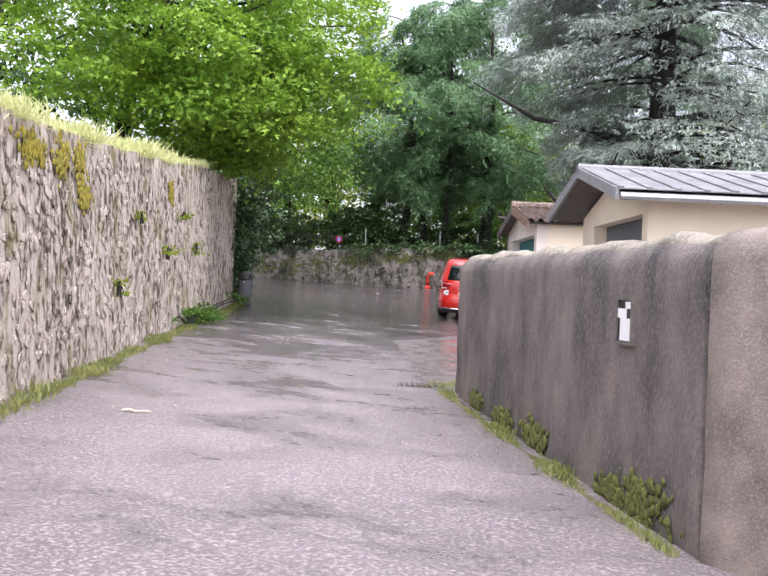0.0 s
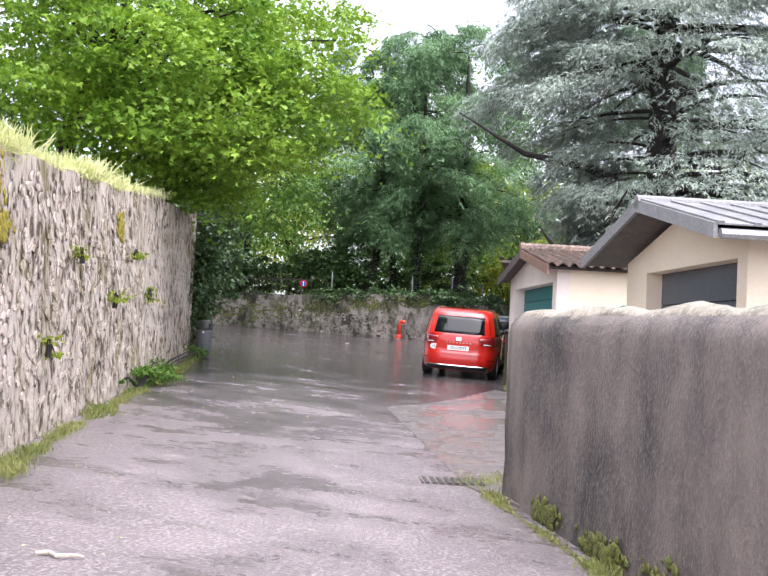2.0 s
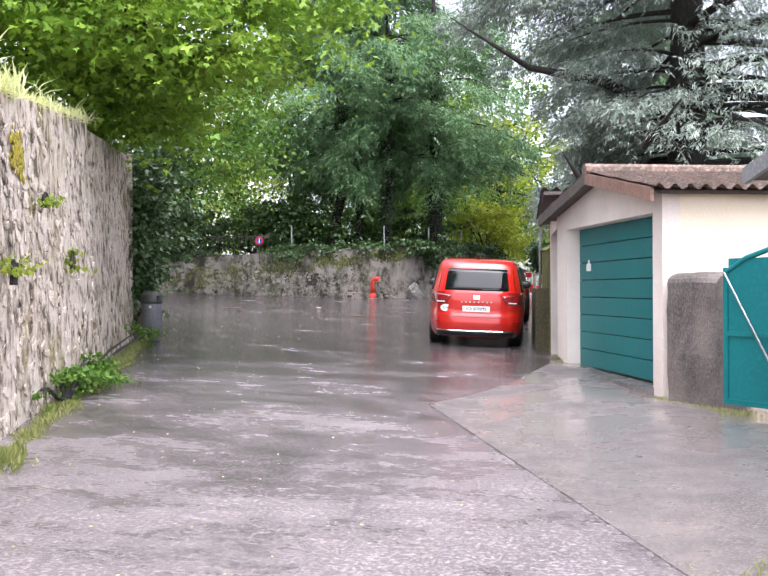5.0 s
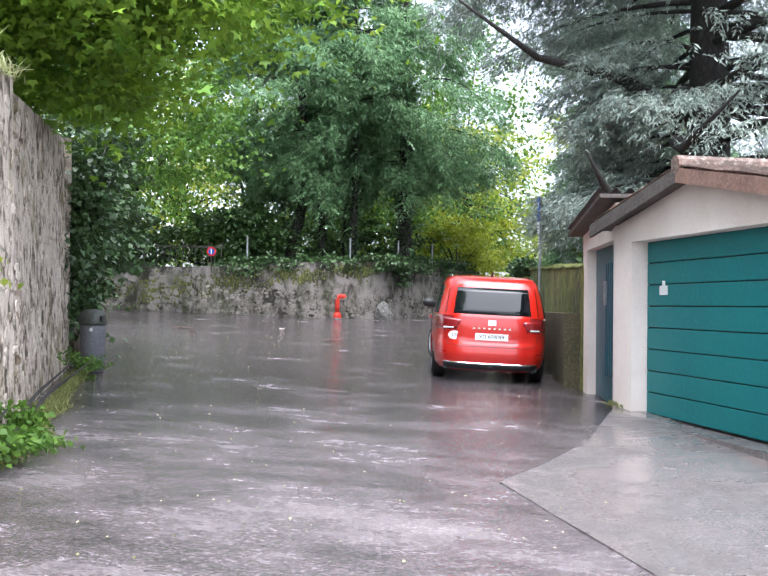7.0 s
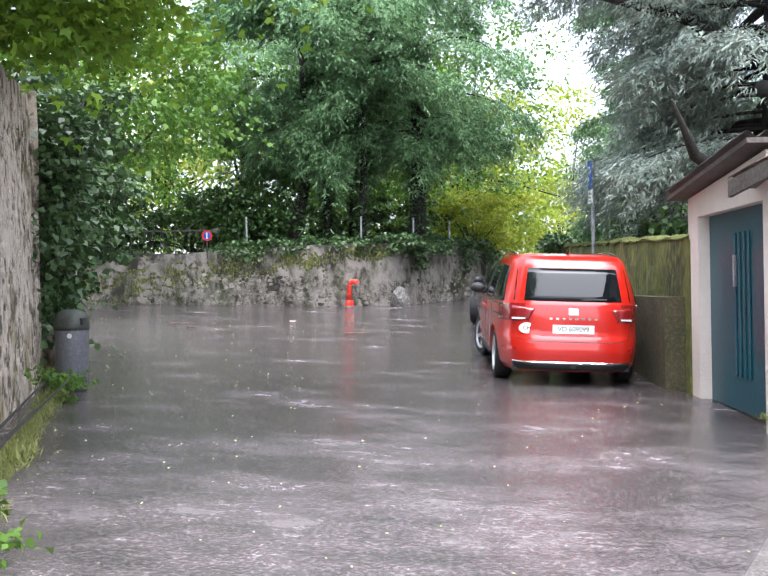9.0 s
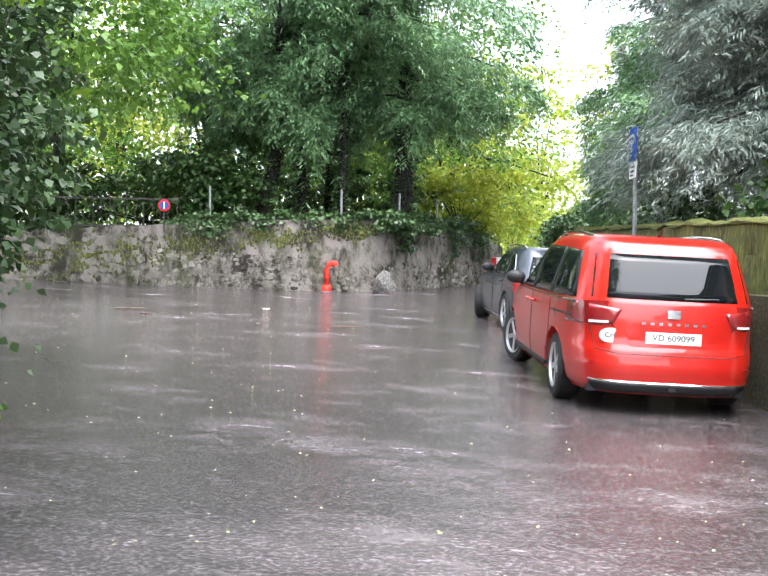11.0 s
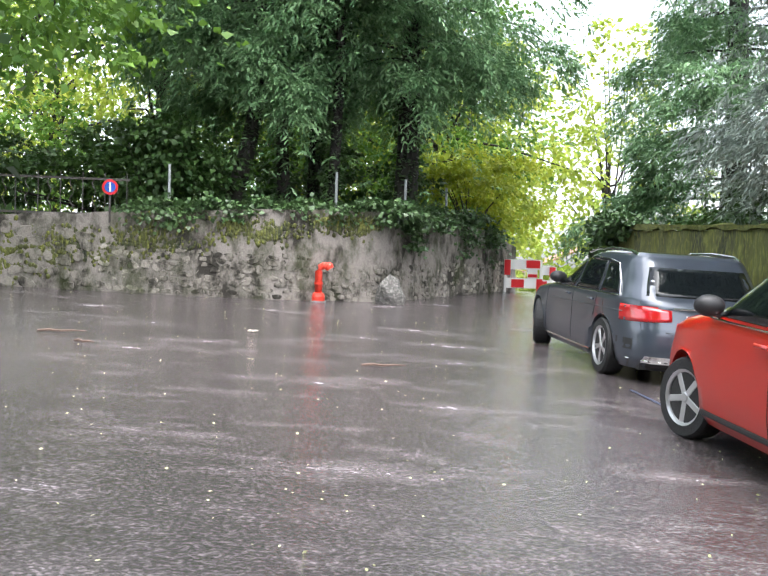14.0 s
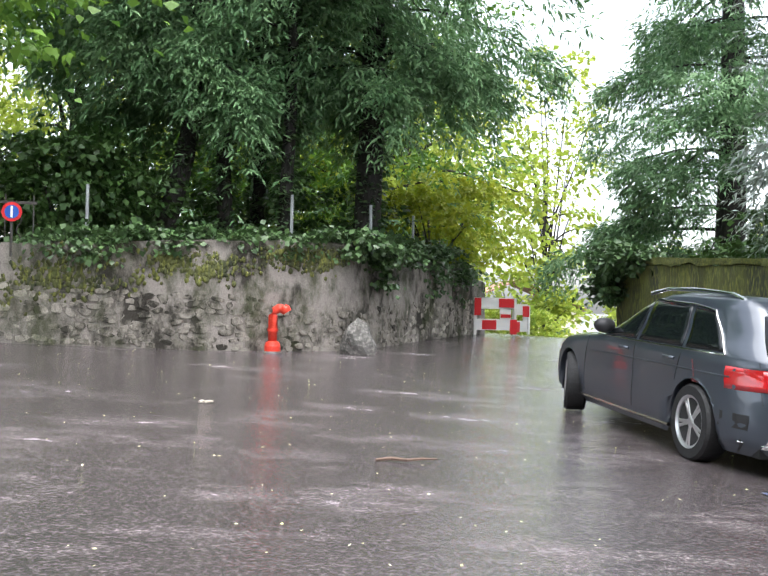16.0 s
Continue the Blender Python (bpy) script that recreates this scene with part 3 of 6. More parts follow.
part("cap", wall_mesh(Line([(-3.1, 12.53), (0.0, 6.3)]), [(0, 2.085), (7, 2.06)], 0.27, 0.12, 2, 0.04, base=-1.55, round_top=0.1), M_CAP, wall_right, "pale lichen-grown wall top", True)

# terraces behind the walls
def terrace(name, outline, z, material, label, base=-0.5, bumps=0.1):
    bm = bmesh.new()
    vs = [bm.verts.new((x, y, z(x, y) if callable(z) else z)) for x, y in outline]
    f = bm.faces.new(vs)
    r = bmesh.ops.extrude_face_region(bm, geom=[f])
    for g in r["geom"]:
        if isinstance(g, bmesh.types.BMVert):
            g.co.z = base
    bmesh.ops.recalc_face_normals(bm, faces=bm.faces)
    return tagged(part(name, bm, material), label, "ground", kind="structure")


def left_top(x, y):
    return 2.6 + 0.06 * min(max(y + 8, 0), 34) - 0.12


terrace("ground_left_terrace", [(0.9, -12.5), (-3.9, 0), (-7.5, 9.0), (-8.9, 12.5), (-10.4, 16.5), (-11.5, 20), (-13.6, 25.6), (-16, 27.8), (-20, 29), (-60, 32), (-60, -12.5)], left_top, M_GRASSG, "garden terrace with rough grass above the stone wall")
terrace("ground_far_terrace", [(-8.1, 49.8), (-10.0, 46), (-11.3, 43.5), (-13.2, 42.3), (-16.4, 41.4), (-19, 40.8), (-60, 39.5), (-60, 110), (-9, 110)], lambda x, y: 2.85 if y < 60 else 3.2, M_SOIL, "shaded wood floor behind the retaining wall")
terrace("ground_garden", [(-5.5, 27.2), (-5.9, 32), (-6.2, 38), (-6.3, 43.3), (20, 45), (20, 27)], 1.9, M_SOIL, "shaded garden floor behind the mossy wall")

# the small barred niche in the dark wall
x, y, d = L_RIGHT.at(5.75)
NICHE = Matrix.Translation((x, y, 1.46)) @ Matrix.Rotation(math.atan2(d[1], d[0]), 4, "Z")
niche = empty("letter_niche", NICHE)
tagged(niche, "small niche in the dark wall with a torn white notice", "niche")
bm = bmesh.new()
for a in ((-0.15, -0.13, -0.17, 0.17), (0.13, 0.15, -0.17, 0.17), (-0.13, 0.13, 0.15, 0.17), (-0.13, 0.13, -0.17, -0.15)):
    box(bm, a[0], a[1], -0.035, 0.03, a[2], a[3])
part("frame", bm, M_DARKREND, niche)
part("backing", boxed(-0.13, 0.13, -0.022, 0.0, -0.15, 0.15), M_BLACK, niche)
bm = boxed(-0.07, 0.12, -0.03, -0.024, -0.14, 0.02)
box(bm, -0.12, 0.04, -0.03, -0.024, 0.0205, 0.09)
box(bm, 0.02, 0.11, -0.03, -0.024, 0.0905, 0.14)
part("notice", bm, M_WHITE, niche, "torn white paper notice")

# ---- garages ----
def garage(name, origin, yaw, width, depth, door0, door1, door_h, eave, apex, mats, label, over=0.35, sections=8, base=0.7):
    """Local x runs along the front from its far end, y goes into the building; origin at the front's far foot."""
    g = empty(name, Matrix.Translation((*origin, base)) @ Matrix.Rotation(yaw, 4, "Z"))
    tagged(g, label, "garage")
    front, side, door, roof, fascia = mats
    t = 0.22
    bm = bmesh.new()
    box(bm, 0, door0, 0, t, -0.6, door_h)
    box(bm, door1, width, 0, t, -0.6, door_h)
    box(bm, 0, width, 0, t, door_h, eave)
    a, b, c = (0, eave), (width, eave), (width / 2, apex - 0.06)
    v = [bm.verts.new((p[0], yy, p[1])) for yy in (0, t) for p in (a, b, c)]
    for q in ((0, 1, 2), (5, 4, 3), (0, 3, 4, 1), (1, 4, 5, 2), (2, 5, 3, 0)):
        bm.faces.new([v[i] for i in q])
    bmesh.ops.recalc_face_normals(bm, faces=bm.faces)
    part("front_wall", bm, front, g)
    for x0, x1 in ((0.003, t), (width - t, width + 0.003)):
        part("side_wall", boxed(x0, x1, t, depth, -0.6, eave), side, g)
    bm = boxed(0, width, depth, depth + t, -0.6, eave)
    part("back_wall", bm, side, g)
    dr = part("garage_door", boxed(door0, door1, 0.24, 0.27, -0.05, door_h), M_BLACK, g)
    h = door_h / sections
    for i in range(sections):
        bm = boxed(door0 + 0.01, door1 - 0.01, 0.205, 0.24, i * h + 0.006, (i + 1) * h - 0.006, 0.008)
        part("panel", bm, door, dr)
    bm = boxed(door0 - 0.02, door1 + 0.02, -0.12, 0.2, -0.12, -0.02)
    part("sill", bm, M_CONC, g)
    return g


TH = 0.07
D_YAW = math.atan2(-4.0, 1.39)
g1 = garage("garage_with_teal_door", (-4.95, 24.1), D_YAW, 4.28, 6.0, 0.5, 3.98, 2.12, 2.34, 2.78, (M_GREYPL, M_CREAM, M_TEAL, M_TILEBR, M_FASCIABR), "cream garage with a teal sectional door and corrugated roof")


def slab(p, q, y0, y1, t=0.06):
    """A roof plane between (x, z) points p and q, from y0 to y1."""
    bm = bmesh.new()
    v = [bm.verts.new((a[0], y, a[1] + dz)) for y in (y0, y1) for dz in (0, t) for a in (p, q)]
    for f in ((0, 1, 3, 2), (4, 6, 7, 5), (0, 4, 5, 1), (2, 3, 7, 6), (0, 2, 6, 4), (1, 5, 7, 3)):
        bm.faces.new([v[i] for i in f])
    bmesh.ops.recalc_face_normals(bm, faces=bm.faces)
    return bm


def corrugated(p, q, y0, y1, pitch=0.19, amp=0.035, t=0.015):
    """Wavy roof sheet: waves follow y, the slope runs from p to q in (x, z)."""
    n = int((y1 - y0) / pitch * 6)
    bm = bmesh.new()
    rows = []
    for k in range(7):
        f = k / 6
        rows.append([bm.verts.new((p[0] + (q[0] - p[0]) * f, y0 + (y1 - y0) * i / n, p[1] + (q[1] - p[1]) * f + amp * math.sin(2 * math.pi * (y1 - y0) * i / n / pitch) + 0.012 * (k % 2))) for i in range(n + 1)])
    for a, b in zip(rows, rows[1:]):
        for i in range(n):
            bm.faces.new((a[i], a[i + 1], b[i + 1], b[i]))
    bmesh.ops.solidify(bm, geom=bm.faces[:], thickness=t)
    return bm


rf = part("roof", slab((2.14, 2.72), (4.42, 2.31), -0.18, 6.2, 0.05), M_WOODDK, g1)
part("roof_sheet", corrugated((2.1, 2.84), (4.62, 2.38), -0.22, 6.3), M_TILEBR, rf, smooth=True)
rf2 = part("roof", slab((2.14, 2.72), (-0.3, 2.31), -0.18, 6.2, 0.05), M_WOODDK, g1)
part("roof_sheet", corrugated((2.1, 2.84), (-0.35, 2.4), -0.22, 6.3), M_TILEBR, rf2, smooth=True)
part("fascia", slab((2.1, 2.66), (4.5, 2.22), -0.235, -0.19, 0.16), M_FASCIABR, g1)
part("fascia", slab((2.1, 2.66), (-0.3, 2.22), -0.235, -0.19, 0.16), M_WOODDK, g1)
part("ridge_cap", tube_bm([(2.1, -0.24, 2.86), (2.1, 6.3, 2.86)], 0.1, 10), M_TILEBR, g1)
bm = boxed(0.86, 1.06, 0.196, 0.204, 1.46, 1.57)
box(bm, 0.93, 1.0, 0.196, 0.204, 1.5705, 1.63)
part("paper_scrap", bm, M_WHITE, g1, "torn scrap of white paper on the door")
bm = boxed(4.27, 4.3, 2.4, 2.8, 1.75, 2.0)
part("vent", bm, M_GREYDOOR, g1)

# the lean-to with a narrow door at the far side of the garage
shed = empty("lean_to_shed", Matrix.Translation((-4.95, 24.1, 0.68)) @ Matrix.Rotation(math.atan2(2.8, -0.25) + math.pi, 4, "Z"))
tagged(shed, "narrow plastered lean-to with a dark teal door", "shed")
# local x runs back towards the garage: 0 at the garage corner, negative towards the mossy wall
bm = bmesh.new()
box(bm, -2.95, -2.5, 0.0, 0.2, -0.5, 2.2)
box(bm, -0.12, 0.0, 0.0, 0.2, -0.5, 2.2)
box(bm, -2.95, 0.0, 0.0, 0.2, 2.2, 2.45)
v = [bm.verts.new(p) for p in ((-2.95, 0, 2.45), (0, 0, 2.45), (0, 0, 2.68), (-2.95, 0.2, 2.45), (0, 0.2, 2.45), (0, 0.2, 2.68))]
for q in ((0, 1, 2), (5, 4, 3), (0, 3, 4, 1), (1, 4, 5, 2), (2, 5, 3, 0)):
    bm.faces.new([v[i] for i in q])
bmesh.ops.recalc_face_normals(bm, faces=bm.faces)
part("front_wall", bm, M_GREYPL, shed)
part("side_wall", boxed(-2.95, -2.75, 0.2, 3.0, -0.5, 2.45), M_GREYPL, shed)
dr = part("door", boxed(-2.5, -0.12, 0.14, 0.19, -0.02, 2.2), M_TEALDK, shed)
for i in range(4):
    part("rib", boxed(-1.5 + i * 0.16, -1.44 + i * 0.16, 0.115, 0.14, 0.35, 1.95, 0.01), M_TEALDK, dr)
part("door_handle", boxed(-1.38, -1.35, 0.07, 0.115, 1.35, 1.7, 0.008), M_STEEL, dr, "worn steel pull handle")
part("roof", slab((-3.15, 2.45), (0.12, 2.73), -0.22, 3.2, 0.05), M_WOODDK, shed)
part("roof_sheet", corrugated((-3.15, 2.54), (0.12, 2.82), -0.26, 3.2), M_WOODDK, shed, "dark weathered roof sheet")

# the second garage, with a grey door and a tiled roof
g2 = garage("garage_with_grey_roof", (-2.28, 17.45), math.atan2(-3.4, 1.2), 4.0, 7.0, 0.85, 3.75, 2.1, 2.28, 2.78, (M_CREAM, M_CREAM, M_GREYDOOR, M_TILEGR, M_WOODDK), "cream garage with a grey door and grey tiled roof", sections=5, base=0.66)
for sgn in (1, -1):
    px, qx = 2.0, (4.45 if sgn == 1 else -0.45)
    r = part("roof", slab((px, 2.8), (qx, 2.26), -0.5, 7.3, 0.05), M_WOODDK, g2)
    part("bargeboard", slab((px, 2.76), (qx, 2.22), -0.55, -0.505, 0.15), M_TILEGR, g2)
    # interlocking tiles, one by one
    a, b = sorted((0.0, sgn * 0.37))
    tile = boxed(a, b, 0.0, 0.296, -0.008, 0.012, 0.004)
    box(tile, a, b, 0.0, 0.06, 0.013, 0.032)
    me = bpy.data.meshes.new("roof_tile")
    tile.to_mesh(me)
    tile.free()
    me.materials.append(M_TILEGR)
    rows = 7
    for k in range(rows):
        for j in range(21):
            f0 = k / rows
            ob = new("roof_tile", me)
            ob.parent = r
            ob.matrix_basis = Matrix.Translation((px + (qx - px) * f0, -0.52 + j * 0.372, 2.9 + (2.26 - 2.8) * f0)) @ Matrix.Rotation(sgn * math.atan2(0.54, 2.45), 4, "Y") @ Matrix.Diagonal((1.02, 1.24, 1, 1))
part("ridge_cap", tube_bm([(2.0, -0.55, 2.88), (2.0, 7.3, 2.88)], 0.09, 8), M_TILEGR, g2)
part("gutter", tube_bm([(4.5, -0.5, 2.26), (4.5, 7.3, 2.26)], 0.05, 8), M_STEEL, g2)

# gate pier and teal gate
pier = tagged(part("gate_pier", wall_mesh(Line([(-3.5, 19.95), (-3.0, 19.33)]), [(0, 2.08), (0.8, 2.08)], 0.5, 0.1, 10, 0.03, base=0.1, round_top=0.12), M_DARKREND), "weathered sooty gate pier with a rounded top", "gate pier")
GATE = Matrix.Translation((-2.95, 19.25, 0.62)) @ Matrix.Rotation(radians(-48), 4, "Z")
gate = empty("teal_gate", GATE)
tagged(gate, "teal painted sheet metal gate standing open", "gate")
bm = boxed(0, 0.06, 0, 0.05, 0, 1.5)
box(bm, 1.64, 1.7, 0, 0.05, 0, 1.5)
box(bm, 0.06, 1.64, 0, 0.05, 0, 0.06)
box(bm, 0.06, 1.64, 0, 0.05, 0.75, 0.8)
part("gate_frame", bm, M_TEAL, gate)
part("sheet_panel", boxed(0.06, 1.64, 0.02, 0.035, 0.06, 1.6), M_TEAL, gate)
part("arched_top", tube_bm([(0.03, 0.025, 1.45), (0.3, 0.025, 1.6), (0.85, 0.025, 1.75), (1.4, 0.025, 1.6), (1.67, 0.025, 1.45)], 0.03, 8), M_TEAL, gate)
part("stay_rod", tube_bm([(0.03, -0.02, 1.45), (0.75, -0.02, 0.3)], 0.012, 6), M_STEEL, gate)


# ---- cars ----
class Body:
    """A car shell as stacked plan outlines. x runs to the front, y to the left, z up; the rear bumper is at x = 0."""

    def __init__(self, levels, n=9.0):
        self.z, self.xr, self.xf, self.w = np.array(levels, float).T
        self.n = n

    def at(self, z):
        return [float(np.interp(z, self.z, a)) for a in (self.xr, self.xf, self.w)]

    def side(self, x, z):
        xr, xf, w = self.at(z)
        u = min(abs(2 * (x - (xr + xf) / 2) / max(xf - xr, 0.01)), 1)
        return w * (1 - u ** 5.2) ** (1 / 5.2) if u < 1 else 0

    def end(self, y, z, front=False):
        xr, xf, w = self.at(z)
        u = min(abs(y) / w, 1)
        h = (xf - xr) / 2 * (1 - u ** 5.2) ** (1 / 5.2)
        return (xr + xf) / 2 + (h if front else -h)

    def shell(self, axles, radius, fine=3):
        zs = np.interp(np.linspace(0, len(self.z) - 1, (len(self.z) - 1) * fine + 1), np.arange(len(self.z)), self.z)
        k = 220
        bm = bmesh.new()
        rings = []
        for z in zs:
            xr, xf, w = self.at(z)
            ring = []
            for i in range(k):
                a = 2 * math.pi * i / k
                c, s = math.cos(a), math.sin(a)
                e = 2 / 5.2
                x = (xr + xf) / 2 + (xf - xr) / 2 * math.copysign(abs(c) ** e, c)
                y = w * math.copysign(abs(s) ** e, s)
                zz = z
                if abs(s) > 0.15:
                    for ax in axles:
                        if abs(x - ax) < radius:
                            zz = max(zz, math.sqrt(radius ** 2 - (x - ax) ** 2) + radius * 0.82)
                ring.append(bm.verts.new((x, y, zz)))
            rings.append(ring)
        for a, b in zip(rings, rings[1:]):
            for i in range(k):
                bm.faces.new((a[i], a[(i + 1) % k], b[(i + 1) % k], b[i]))
        bm.faces.new(rings[-1])
        bmesh.ops.dissolve_degenerate(bm, dist=0.0005, edges=bm.edges[:])
        bmesh.ops.recalc_face_normals(bm, faces=bm.faces)
        return bm

    def patch(self, corners, where, lift=0.006, nx=10, nz=6, thick=0.004):
        """A sheet on the shell between four (a, z) corners (bottom left, bottom right, top right, top left); a is x on a side or y at an end."""
        bm = bmesh.new()
        (a0, z0), (a1, z1), (a2, z2), (a3, z3) = corners
        g = []
        for j in range(nz + 1):
            f = j / nz
            row = []
            for i in range(nx + 1):
                u = i / nx
                a = (a0 + (a1 - a0) * u) * (1 - f) + (a3 + (a2 - a3) * u) * f
                z = (z0 + (z1 - z0) * u) * (1 - f) + (z3 + (z2 - z3) * u) * f
                if where in ("left", "right"):
                    y = self.side(a, z) + lift
                    p = (a, y if where == "left" else -y, z)
                else:
                    x = self.end(a, z, where == "front")
                    p = (x + (lift if where == "front" else -lift), a, z)
                row.append(bm.verts.new(p))
            g.append(row)
        for r0, r1 in zip(g, g[1:]):
            for i in range(nx):
                bm.faces.new((r0[i], r0[i + 1], r1[i + 1], r1[i]))
        bmesh.ops.recalc_face_normals(bm, faces=bm.faces)
        bmesh.ops.solidify(bm, geom=bm.faces[:], thickness=thick)
        return bm


def wheel(car, x, y, r, width, spokes, steer=0.0, twin=False):
    """A wheel with tyre, rim and spokes; outer face towards the sign of y."""
    sgn = 1 if y > 0 else -1
    m = Matrix.Translation((x, y, r)) @ Matrix.Rotation(steer, 4, "Z") @ Matrix.Rotation(-sgn * math.pi / 2, 4, "X")
    h = width / 2
    tyre = part("wheel", lathe([(r * 0.66, -h), (r * 0.93, -h), (r, -h * 0.75), (r, h * 0.75), (r * 0.94, h), (r * 0.7, h), (r * 0.66, h * 0.8), (r * 0.66, -h)][:-1], 36), M_TYRE, car, smooth=False)
    tyre.matrix_basis = m
    rim = part("rim", lathe([(r * 0.6, h * 0.2), (r * 0.63, h * 0.9), (r * 0.7, h * 1.02), (r * 0.69, h * 0.75), (r * 0.64, h * 0.15)], 36), M_ALLOY, tyre)
    part("brake_disc", lathe([(r * 0.6, h * 0.1), (r * 0.6, h * 0.2)], 24), M_BLACK, tyre)
    bm = lathe([(r * 0.14, h * 0.3), (r * 0.16, h * 0.8), (r * 0.1, h * 0.92)], 16)
    part("hub", bm, M_ALLOY, tyre)
    for i in range(spokes):
        for off in ((-0.11, 0.11) if twin else (0.0,)):
            wd = r * (0.045 if twin else 0.085)
            bm = boxed(r * 0.1, r * 0.66, -wd, wd, h * 0.55, h * 0.85, 0.006, Matrix.Rotation(2 * math.pi * i / spokes + off + 0.2, 4, "Z"))
            part("spoke", bm, M_ALLOY, tyre)
    return tyre


def strip(body, pts, where, width, material, car, name, lift=0.008):
    """A thin raised line on the shell through (a, z) points."""
    p3 = []
    fine = [(a0 + (a1 - a0) * k / 6, z0 + (z1 - z0) * k / 6) for (a0, z0), (a1, z1) in zip(pts, pts[1:]) for k in range(6)] + [pts[-1]]
    for a, z in fine:
        if where in ("left", "right"):
            y = body.side(a, z) + lift
            p3.append((a, y if where == "left" else -y, z))
        else:
            x = body.end(a, z, where == "front")
            p3.append((x - lift if where == "rear" else x + lift, a, z))
    return part(name, tube_bm(p3, width / 2, 6), material, car)


def letters(text, size, material, parent, m, name="lettering"):
    c = bpy.data.curves.new(name, "FONT")
    c.body, c.size, c.align_x, c.align_y, c.extrude = text, size, "CENTER", "CENTER", 0.001
    tmp = bpy.data.objects.new(name, c)
    scene.collection.objects.link(tmp)
    me = bpy.data.meshes.new_from_object(tmp.evaluated_get(bpy.context.evaluated_depsgraph_get()))
    bpy.data.objects.remove(tmp)
    me.materials.clear()
    ob = link(name, me, material, parent)
    ob.matrix_basis = m
    return ob


REARFACE = Matrix(((0, 0, -1, 0), (-1, 0, 0, 0), (0, 1, 0, 0), (0, 0, 0, 1)))


def red_van():
    car = empty("red_minivan")
    tagged(car, "red family minivan with tinted windows, wet and parked", "car")
    L = 4.85
    B = Body([(0.2, 0.1, L - 0.12, 0.86), (0.28, 0.03, L - 0.03, 0.92), (0.45, 0.0, L, 0.945), (0.6, 0.02, L - 0.01, 0.95), (0.68, 0.06, L - 0.03, 0.95), (0.9, 0.07, L - 0.12, 0.945), (0.98, 0.08, L - 0.35, 0.94), (1.06, 0.1, L - 0.8, 0.93), (1.1, 0.12, L - 1.1, 0.915), (1.2, 0.16, L - 1.3, 0.89), (1.4, 0.25, L - 1.68, 0.83), (1.56, 0.33, L - 2.02, 0.775), (1.63, 0.39, L - 2.25, 0.74), (1.68, 0.5, L - 2.5, 0.69), (1.705, 0.75, L - 2.8, 0.6), (1.715, 1.1, L - 3.0, 0.45)])
    ax = (1.0, 3.98)
    part("body", B.shell(ax, 0.4), M_RED, car, smooth=True)
    part("underbody", boxed(0.2, L - 0.25, -0.74, 0.74, 0.2, 0.62), M_BLACK, car)
    part("rear_window", B.patch([(-0.74, 1.1), (0.74, 1.1), (0.68, 1.52), (-0.68, 1.52)], "rear"), M_GLASS, car, "dark tinted rear window", True)
    part("windscreen", B.patch([(-0.78, 1.12), (0.78, 1.12), (0.68, 1.58), (-0.68, 1.58)], "front"), M_GLASS, car, "", True)
    for w in ("left", "right"):
        part("quarter_window", B.patch([(0.43, 1.08), (1.25, 1.07), (1.25, 1.56), (0.64, 1.53)], w), M_GLASS, car, "", True)
        part("rear_door_window", B.patch([(1.3, 1.07), (2.35, 1.06), (2.35, 1.57), (1.3, 1.56)], w), M_GLASS, car, "", True)
        part("front_door_window", B.patch([(2.42, 1.06), (3.45, 1.07), (2.85, 1.52), (2.42, 1.57)], w), M_GLASS, car, "", True)
        for p0, p1 in ((1.25, 1.3), (2.35, 2.42)):
            part("pillar", B.patch([(p0 - 0.004, 1.065), (p1 + 0.004, 1.065), (p1 + 0.004, 1.56), (p0 - 0.004, 1.56)], w, 0.004), M_BLACK, car, "gloss black window pillar", True)
        strip(B, [(0.42, 1.05), (1.3, 1.04), (2.4, 1.03), (3.5, 1.04)], w, 0.02, M_CHROME, car, "window_trim")
        strip(B, [(1.28, 1.0), (1.26, 0.75), (1.3, 0.32)], w, 0.008, M_BLACK, car, "door_seam", 0.001)
        strip(B, [(2.38, 1.0), (2.38, 0.7), (2.36, 0.32)], w, 0.008, M_BLACK, car, "door_seam", 0.001)
        strip(B, [(0.5, 0.9), (1.2, 0.905)], w, 0.022, M_BLACK, car, "slide_rail", 0.001)
        strip(B, [(1.42, 0.3), (3.5, 0.3)], w, 0.05, M_BLACK, car, "sill_trim", 0.0)
        sg = 1 if w == "left" else -1
        for hx in (2.2, 2.5):
            yy = B.side(hx, 0.93) + 0.02
            part("door_handle", tube_bm([(hx - 0.1, sg * yy, 0.925), (hx - 0.06, sg * (yy + 0.02), 0.93), (hx + 0.06, sg * (yy + 0.02), 0.93), (hx + 0.1, sg * yy, 0.925)], 0.016, 8), M_RED, car)
        my = B.side(3.3, 1.1)
        bm = bmesh.new()
        bmesh.ops.create_icosphere(bm, subdivisions=3, radius=1, matrix=Matrix.LocRotScale((3.32, sg * (my + 0.14), 1.14), None, (0.07, 0.12, 0.085)))
        mir = part("wing_mirror", bm, M_BLACK, car, "", True)
        part("mirror_arm", tube_bm([(3.34, sg * (my - 0.03), 1.06), (3.34, sg * (my + 0.1), 1.09)], 0.03, 8), M_BLACK, mir)
        rail = [(0.72, sg * 0.645, 1.66), (0.85, sg * 0.65, 1.695), (1.2, sg * 0.655, 1.715), (1.7, sg * 0.655, 1.72), (2.2, sg * 0.65, 1.708), (2.5, sg * 0.645, 1.66)]
